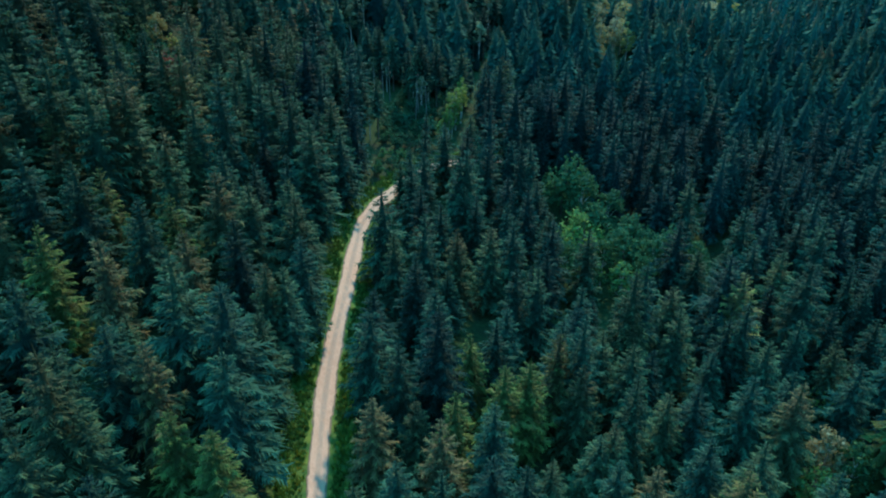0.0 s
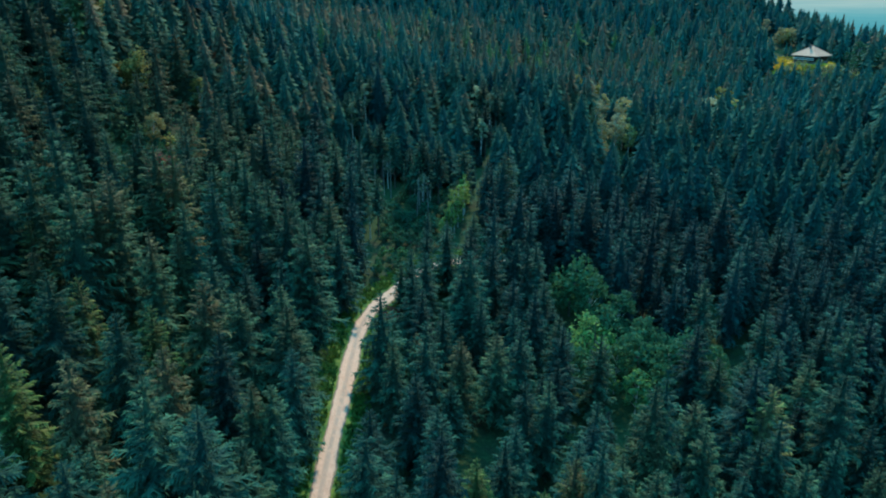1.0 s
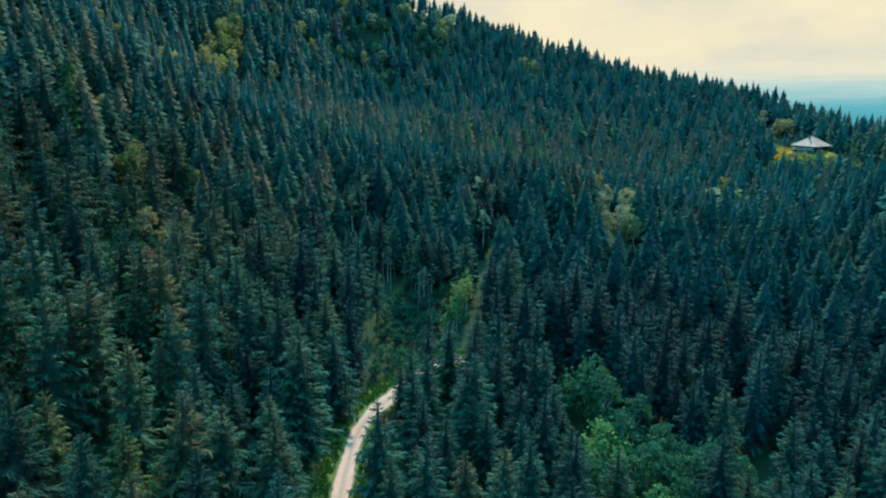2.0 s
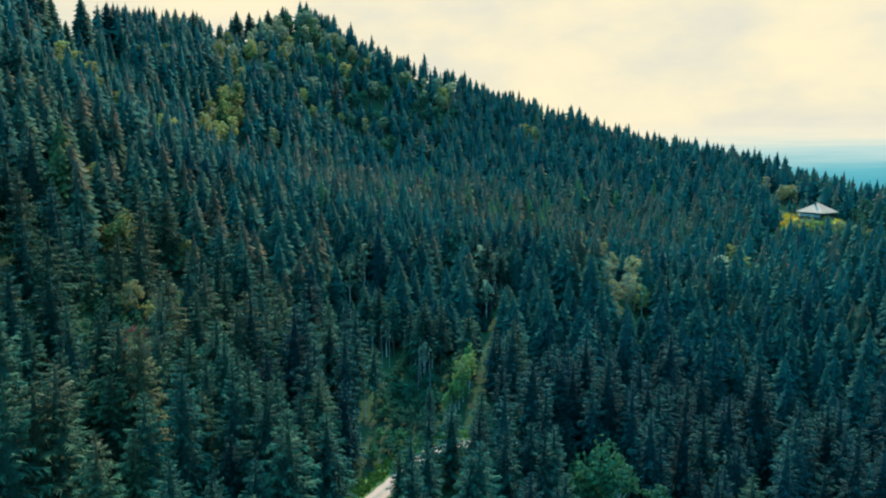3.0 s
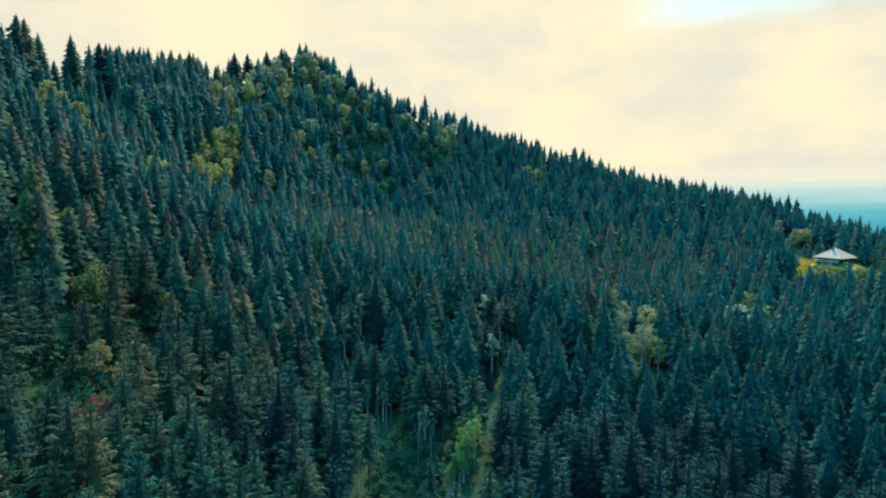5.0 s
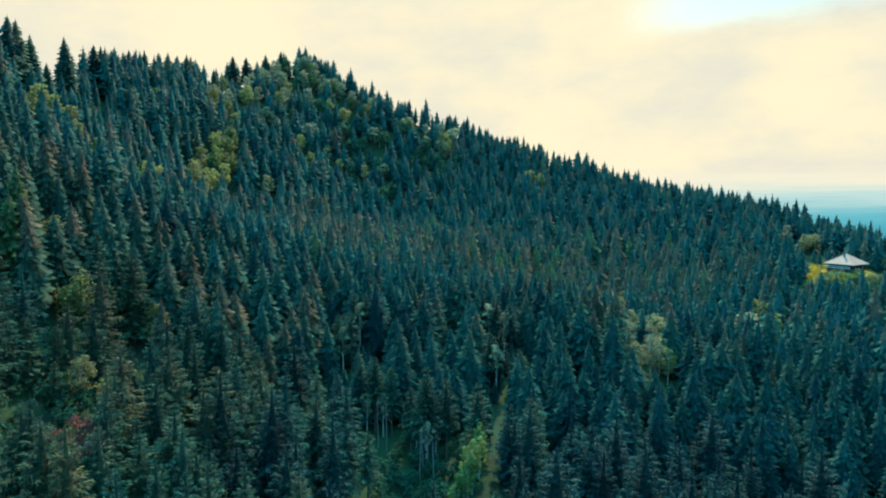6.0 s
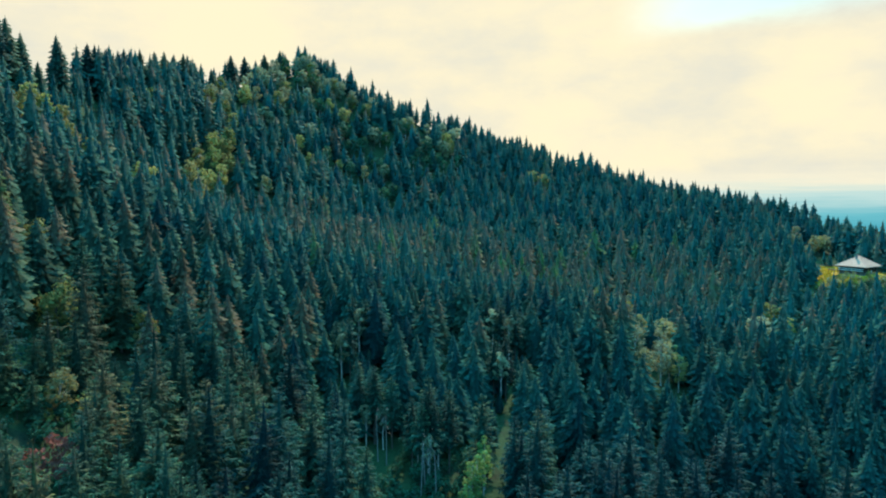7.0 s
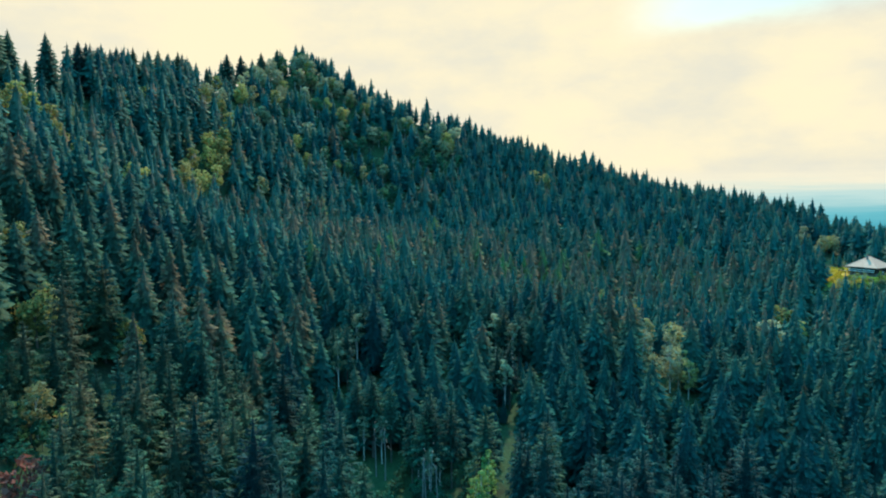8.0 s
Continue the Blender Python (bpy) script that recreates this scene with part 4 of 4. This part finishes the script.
def forest(name, label, which, shapes, trunk, needles=NEEDLE_FAR, blur=0.8):
    """Many trees as one piece of woodland."""
    pick = rng.integers(0, len(shapes), len(which))
    co, tri, nor, tone, rise, tip_light, mats, n = [], [], [], [], [], [], [], 0
    ground = land(px[which], py[which])
    for k, bare_shape in enumerate(shapes):
        (crown_co, crown_tri), crown_n = soft_needles(bare_shape, rng, blur)
        round_n = trunk[0] * np.array([1, 1, 0])
        round_n = np.concatenate([crown_n, round_n / (np.linalg.norm(round_n, axis=1)[:, None] + 1e-9)])
        sel = which[pick == k]
        base = np.concatenate([crown_co, trunk[0]])
        faces = np.concatenate([crown_tri, trunk[1] + len(crown_co)])
        c, s = np.cos(turns[sel])[:, None], np.sin(turns[sel])[:, None]
        f = (heights[sel] / 24)[:, None]
        fat = f * plump[sel][:, None]
        lean = rng.normal(0, 0.012, (2, len(sel), 1))
        x = (base[:, 0] * c - base[:, 1] * s) * fat + lean[0] * base[:, 2] + px[sel][:, None]
        y = (base[:, 0] * s + base[:, 1] * c) * fat + lean[1] * base[:, 2] + py[sel][:, None]
        z = base[:, 2] * f + ground[pick == k][:, None]
        co.append(np.stack([x, y, z], -1).reshape(-1, 3))
        nx, ny = round_n[:, 0] * c - round_n[:, 1] * s, round_n[:, 0] * s + round_n[:, 1] * c
        nor.append(np.stack([nx, ny, np.broadcast_to(round_n[:, 2], nx.shape)], -1).reshape(-1, 3))
        tri.append((faces[None] + (np.arange(len(sel)) * len(base))[:, None, None]).reshape(-1, 3) + n)
        tone.append(np.repeat(tones[sel], len(base)))
        rise.append(np.tile(base[:, 2] / 24, len(sel)))
        tip_light.append(np.tile(np.concatenate([tip_share(crown_co, 24.0), np.zeros(len(trunk[0]))]), len(sel)))
        mats.append(np.tile(np.concatenate([np.zeros(len(crown_tri)), np.ones(len(trunk[1]))]), len(sel)))
        n += len(base) * len(sel)
    me = bpy.data.meshes.new(name)
    fill_mesh(me, np.concatenate(co), np.concatenate(tri), np.concatenate(mats))
    me.attributes.new("tone", "FLOAT", "POINT").data.foreach_set("value", np.concatenate(tone).astype(np.float32))
    me.attributes.new("tip_light", "FLOAT", "POINT").data.foreach_set("value", np.concatenate(tip_light).astype(np.float32))
    me.attributes.new("rise", "FLOAT", "POINT").data.foreach_set("value", np.concatenate(rise).astype(np.float32))
    me.materials.append(needles)
    me.materials.append(BARK)
    me.shade_smooth()
    me.normals_split_custom_set_from_vertices(np.concatenate(nor).astype(np.float32))
    return tagged(new(name, me), label, "forest", kind="stuff")


# spruces with long bare stems at the edges of the openings
shape, normals = soft_needles(spruce_crown(np.random.default_rng(61), 24, 3.9, 16, 8, 6, bare=0.36, ragged=0.3, heart=0.3), np.random.default_rng(62), 0.25)
STEMMY = (mesh_of("crown", shape, NEEDLE, True, normals), mesh_of("trunk", trunk_shape(24, 0.27), BARK, True))
SPRUCES.append(STEMMY)
for hx, hy, *_ in STREAK_ROOTS:
    for k in (-1, 1):
        spruce_tree(hx + k * rng.uniform(1.4, 2.6), hy + rng.uniform(1.0, 3.0), rng.uniform(18, 21), rng.uniform(0.05, 0.4), len(SPRUCES) - 1, rng.uniform(0, 6.28))


def red_shrub(x, y, tall):
    root = tagged(new("red_shrub"), "rust-red leafy shrub at the forest edge", "shrub")
    leafy, stem = broadleaf_shape(np.random.default_rng(7), 13.0, 5.5, 26, 16, 0.6)
    crown = part("crown", mesh_of("crown", leafy, RED_LEAF), root)
    crown.color = (0.6, 0.6, 0.6, 1)
    part("trunk", mesh_of("trunk", stem, BARK, True), root)
    f = tall / 13.0
    root.matrix_world = Matrix.Translation((x, y, float(land(x, y)))) @ Matrix.Diagonal((f, f, f, 1))


red_shrub(-12.6, 155.5, 5.0)
red_shrub(-66.5, 168.0, 11.0)

# thicket on the left bank and young spruces along its edge
bank = np.random.default_rng(29)
for k in range(26):
    broadleaf_tree(float(bank.uniform(-84, -73)), float(bank.uniform(172, 190)), float(bank.uniform(2.6, 5.4)), float(bank.choice([0.05, 0.12, 0.2, 0.7])), int(bank.integers(9, 11)), float(bank.uniform(0, 6.28)))
for x, y, tall in ((-80.5, 186.0, 13), (-77.2, 179.5, 10), (-83.0, 180.0, 15)):
    spruce_tree(x, y, tall, float(bank.uniform(0.3, 0.75)), int(bank.integers(0, 6)), float(bank.uniform(0, 6.28)))


def dead_tree(x, y, tall):
    """A bleached spruce skeleton: stem and broken bare boughs."""
    r = np.random.default_rng(9)
    root = tagged(new("dead_tree"), "bleached dead spruce with bare broken boughs", "dead tree")
    part("trunk", mesh_of("trunk", trunk_shape(tall, 0.17), DEADWOOD, True), root)
    for k in range(7):
        h, a = tall * (0.45 + 0.075 * k + r.uniform(-0.03, 0.03)), r.uniform(0, 6.28)
        reach_b = ((tall - h) * 0.16 + 0.3) * r.uniform(0.5, 1.3)
        d = np.array([math.cos(a), math.sin(a), 0])
        limb = tube([np.array([0, 0, h]), d * reach_b * 0.5 + np.array([0, 0, h + 0.15]), d * reach_b + np.array([0, 0, h - r.uniform(0, 0.6)])], [0.07, 0.05, 0.015], 4)
        part("bough", mesh_of("bough", limb, DEADWOOD), root)
    lean = 0.04 * math.sin(x * 3.1 + y)
    root.matrix_world = Matrix.Translation((x, y, float(land(x, y)))) @ Matrix.Rotation(lean, 4, "Y")


dead_tree(-7.0, 67.1, 15.0)
# these six stand in for sunlit bare stems in the gaps
for x, y, tall in ((-8.5, 209.8, 15), (-6.8, 211.3, 16), (-5.0, 208.8, 14), (-7.6, 210.6, 15), (-17.2, 220.0, 15), (-19.4, 221.0, 14)):
    dead_tree(x, y, tall)
g = np.random.default_rng(3)
forest("trackside_forest", "dark green spruce wood on both sides of the bend", next_near,
       [spruce_crown(g, 24, wd, wh, 7, 5, ragged=0.32, hangs=(0.45, 0.78), broad=0.11, heart=0.38) for wd, wh in ((4.8, 18), (4.4, 19), (5.2, 17), (4.7, 18), (5.0, 18), (4.3, 19))],
       trunk_shape(24, 0.24, 5), NEEDLE_SIDE, 0.2)
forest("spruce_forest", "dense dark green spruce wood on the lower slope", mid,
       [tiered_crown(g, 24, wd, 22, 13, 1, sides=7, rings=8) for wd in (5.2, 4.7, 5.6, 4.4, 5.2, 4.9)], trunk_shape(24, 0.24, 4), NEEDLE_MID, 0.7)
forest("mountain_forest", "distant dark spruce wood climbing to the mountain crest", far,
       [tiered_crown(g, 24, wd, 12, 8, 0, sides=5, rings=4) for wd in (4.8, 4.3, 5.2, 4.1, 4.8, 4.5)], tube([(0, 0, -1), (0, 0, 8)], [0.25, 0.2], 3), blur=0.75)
lower = (np.abs(px[far_out]) < 62) & (py[far_out] > -25)
forest("lower_forest", "dark spruce wood beside the lower track", far_out[lower],
       [tiered_crown(g, 24, wd, 20, 11, 1, sides=7, rings=8) for wd in (5.0, 4.6, 5.4)], trunk_shape(24, 0.24, 4), NEEDLE_MID, 0.7)
forest("outlying_forest", "dark spruce wood spreading over the valley below the track", far_out[~lower],
       [tiered_crown(g, 24, wd + 1, 6, 6, 0, sides=5, rings=3) for wd in (5.0, 4.5, 5.5)], tube([(0, 0, -1), (0, 0, 8)], [0.25, 0.2], 3))


# ---- the mountain cabin ----
def box(bm, x0, x1, y0, y1, z0, z1):
    v = [bm.verts.new((x, y, z)) for z in (z0, z1) for x, y in ((x0, y0), (x1, y0), (x1, y1), (x0, y1))]
    for f in ((3, 2, 1, 0), (4, 5, 6, 7), (0, 1, 5, 4), (1, 2, 6, 5), (2, 3, 7, 6), (3, 0, 4, 7)):
        bm.faces.new([v[i] for i in f])


def solid(name, boxes, mat, parent, label="", bevel=0.03):
    bm = bmesh.new()
    for b in boxes:
        box(bm, *b)
    if bevel:
        bmesh.ops.bevel(bm, geom=bm.edges[:], offset=bevel, segments=1, affect="EDGES")
    me = bpy.data.meshes.new(name)
    bm.to_mesh(me)
    bm.free()
    me.materials.append(mat)
    return part(name, me, parent, label)


def cabin(x, y, z):
    """Square timber lodge under a steep four-sided roof, one corner towards the valley."""
    root = tagged(new("mountain_cabin"), "dark timber mountain cabin with pale hipped roof in a meadow", "cabin")
    h, e = 6.0, 7.5
    solid("plinth", [(-h - 0.1, h + 0.1, -h - 0.1, h + 0.1, -1.2, 0.7)], STONE, root, "rough stone plinth")
    for nm, spans in (("wall", (-h, h, -h, -h + 0.3)), ("wall", (-h, h, h - 0.3, h)), ("wall", (-h, -h + 0.3, -h + 0.3, h - 0.3)), ("wall", (h - 0.3, h, -h + 0.3, h - 0.3))):
        logs = [(*spans, 0.7 + 0.3 * k, 0.7 + 0.3 * k + 0.29) for k in range(10)]
        solid(nm, logs, TIMBER, root, bevel=0.05)
    bm = bmesh.new()
    steps = 14
    for zoff, flip in ((0.0, False), (-0.28, True)):
        top = bm.verts.new((0, 0, 8.5 + zoff))
        ring = []
        for s in range(4):
            a, b = [(-e, -e), (e, -e), (e, e), (-e, e)][s], [(-e, -e), (e, -e), (e, e), (-e, e)][(s + 1) % 4]
            for k in range(steps):
                t = k / steps
                ring.append(bm.verts.new((a[0] + (b[0] - a[0]) * t, a[1] + (b[1] - a[1]) * t, 3.55 + zoff)))
        for k in range(len(ring)):
            f = (ring[k], ring[(k + 1) % len(ring)], top)
            bm.faces.new(f[::-1] if flip else f)
        if not flip:
            outer = ring
        else:
            for k in range(len(ring)):
                j = (k + 1) % len(ring)
                bm.faces.new((ring[k], ring[j], outer[j], outer[k]))
    me = bpy.data.meshes.new("roof")
    bm.to_mesh(me)
    bm.free()
    me.materials.append(SHINGLE)
    roof = part("roof", me, root, "pale weathered hipped roof")
    for s in range(4):
        bm = bmesh.new()
        c = Vector([(-e, -e, 3.57), (e, -e, 3.57), (e, e, 3.57), (-e, e, 3.57)][s])
        a = Vector((0, 0, 8.54))
        d = (c - a).normalized()
        side = d.cross(Vector((0, 0, 1))).normalized() * 0.16
        up = side.cross(d).normalized() * 0.09
        up = up if up.z > 0 else -up
        vs = [bm.verts.new(p) for p in (a - side, a + side, a + up, c - side, c + side, c + up)]
        for f in ((0, 2, 5, 3), (2, 1, 4, 5), (1, 0, 3, 4)):
            bm.faces.new([vs[i] for i in f])
        me = bpy.data.meshes.new("hip_cap")
        bm.to_mesh(me)
        bm.free()
        me.materials.append(SHINGLE)
        part("hip_cap", me, roof)
    chimney = solid("chimney", [(-2.5, -1.75, -0.35, 0.35, 5.6, 8.9)], STONE, root, "stone chimney stack", 0.04)
    solid("chimney_cap", [(-2.65, -1.6, -0.5, 0.5, 8.9, 9.08)], METAL, chimney)
    # valley sides: gallery with pale rails, windows and a door
    for turn in (0, 1):
        q = -h - 1.3
        if turn:
            deck = solid("balcony", [(q, -h, -h, h, 1.0, 1.17)], TIMBER, root, "dark plank gallery with pale rails")
            for rz in (1.35, 2.15):
                solid("rail", [(q - 0.02, q + 0.09, -h, h, rz, rz + 0.32)], PALE_WOOD, deck, "pale board rail")
            for k in range(7):
                u = -h + 0.1 + k * (2 * h - 0.2) / 6
                solid("post", [(q + 0.1, q + 0.24, u - 0.07, u + 0.07, -0.3, 3.42)], TIMBER, deck)
        for k in range(4):
            u = -4.2 + 2.8 * k
            frame_box = (u - 0.62, u + 0.62, -h - 0.06, -h + 0.02, 1.75, 3.1)
            pane_box = (u - 0.5, u + 0.5, -h - 0.075, -h - 0.062, 1.87, 2.98)
            if turn:
                frame_box = (frame_box[2], frame_box[3], frame_box[0], frame_box[1], 1.75, 3.1)
                pane_box = (pane_box[2], pane_box[3], pane_box[0], pane_box[1], 1.87, 2.98)
            win = solid("window", [frame_box], TIMBER, root, "small dark-framed window")
            solid("pane", [pane_box], GLASS, win, bevel=0)
    solid("door", [(-0.1, 0.9, -h - 0.05, -h + 0.02, 0.72, 1.5)], PALE_WOOD, root, "low pale cellar door")
    # low open terrace beyond the gallery
    terrace = solid("terrace", [(-h - 1.3, -h + 0.6, h + 0.32 * k, h + 0.32 * k + 0.28, 0.95, 1.12) for k in range(16)], TIMBER, root, "dark plank terrace")
    for k in range(4):
        solid("post", [(-h - 1.2, -h - 1.04, h + 0.1 + 1.5 * k, h + 0.26 + 1.5 * k, -0.6, 0.94)], TIMBER, terrace)
    solid("bench", [(-h - 1.25, -h - 0.85, h + 0.3, h + 4.9, 1.5, 1.58)] + [(-h - 1.2, -h - 0.9, h + 0.5 + 2.0 * k, h + 0.62 + 2.0 * k, 1.13, 1.49) for k in range(3)], TIMBER, terrace)
    root.matrix_world = pose(x, y, z, 0, 0, 32)
    return root


cabin(200.6, 399.7, 24.2)


def shed(x, y, z):
    """Small gabled store behind the cabin."""
    root = tagged(new("shed"), "small dark timber shed with a pale gabled roof behind the cabin", "shed")
    for spans in ((-2.2, 2.2, -1.8, -1.6), (-2.2, 2.2, 1.6, 1.8), (-2.2, -2.0, -1.6, 1.6), (2.0, 2.2, -1.6, 1.6)):
        solid("wall", [(*spans, -1.0 + 0.3 * k, -1.0 + 0.3 * k + 0.29) for k in range(12)], TIMBER, root, bevel=0.04)
    for s in (-1, 1):
        bm = bmesh.new()
        low, top = Vector((0, s * 2.4, 2.3)), Vector((0, 0, 4.3))
        vs = [bm.verts.new(p + Vector((dx, 0, dz))) for dz in (0.0, 0.16) for p, dx in ((low, -2.7), (low, 2.7), (top, 2.7), (top, -2.7))]
        for f in ((3, 2, 1, 0), (4, 5, 6, 7), (0, 1, 5, 4), (1, 2, 6, 5), (2, 3, 7, 6), (3, 0, 4, 7)):
            bm.faces.new([vs[i] for i in f])
        bmesh.ops.recalc_face_normals(bm, faces=bm.faces[:])
        me = bpy.data.meshes.new("roof_slope")
        bm.to_mesh(me)
        bm.free()
        me.materials.append(SHINGLE)
        part("roof_slope", me, root, "pale weathered roof slope")
    solid("door", [(-0.5, 0.5, -1.86, -1.79, -0.6, 1.4)], PALE_WOOD, root, "pale plank door")
    root.matrix_world = pose(x, y, z, 0, 0, 20)


shed(205.0, 417.0, float(land(205.0, 417.0)) + 0.9)


# ---- verge and meadow grass ----
def grass_tufts(name, label, xs, ys, tall, tone):
    """Tufts of five blades each."""
    n = len(xs)
    z = land(xs, ys)
    co, tri = [], []
    for b in range(5):
        a = rng.uniform(0, 6.283, n)
        hgt, lean, wid = tall * rng.uniform(0.6, 1.3, n), tall * rng.uniform(0.2, 0.8, n), tall * rng.uniform(0.16, 0.3, n)
        ox, oy = xs + rng.normal(0, 0.18, n), ys + rng.normal(0, 0.18, n)
        co.append(np.stack([np.stack([ox - np.sin(a) * wid, oy + np.cos(a) * wid, z - 0.05], -1), np.stack([ox + np.sin(a) * wid, oy - np.cos(a) * wid, z - 0.05], -1),
                            np.stack([ox + np.cos(a) * lean, oy + np.sin(a) * lean, z + hgt], -1)], 1))
    co = np.concatenate(co).reshape(-1, 3)
    me = bpy.data.meshes.new(name)
    fill_mesh(me, co, np.arange(len(co)).reshape(-1, 3))
    me.attributes.new("tone", "FLOAT", "POINT").data.foreach_set("value", np.tile(np.repeat(tone, 3), 5).astype(np.float32))
    me.materials.append(GRASS)
    return tagged(new(name, me), label, "grass", kind="stuff")


tx, ty = rng.uniform(-45, 22, 60000), rng.uniform(48, 196, 60000)
to = road_offset(tx, ty)
left = tx < road_x(ty)
ok = (to > 1.95 + rng.uniform(0, 0.5, tx.size)) & (to < np.where(left, np.where(ty > 112, 4.6, 6.6), 4.6) + rng.normal(0, 0.8, tx.size))
tx, ty = tx[ok], ty[ok]
patch = 0.5 + 0.5 * np.sin(tx / 2.1 + 2 * np.sin(ty / 5.3)) * np.sin(ty / 7.7 + 0.6)
grass_tufts("verge_grass", "lush green and yellowing grass along the gravel track", tx, ty, rng.uniform(0.35, 0.9, tx.size), np.clip(0.10 + 0.50 * patch * np.clip((120 - ty) / 40, 0.2, 1) + rng.normal(0, 0.1, tx.size), 0, 0.7))
mx, my = rng.uniform(170, 220, 12000), rng.uniform(370, 434, 12000)
ok = (((mx - 198) / 18) ** 2 + ((my - 409) / 22) ** 2 < 1) & ((mx - 200.6) ** 2 + (my - 399.7) ** 2 > 12.0 ** 2)
mx, my = mx[ok], my[ok]
grass_tufts("meadow_grass", "yellow-green meadow grass around the cabin", mx, my, rng.uniform(0.3, 0.6, mx.size), np.clip(rng.normal(0.85, 0.12, mx.size), 0, 1))
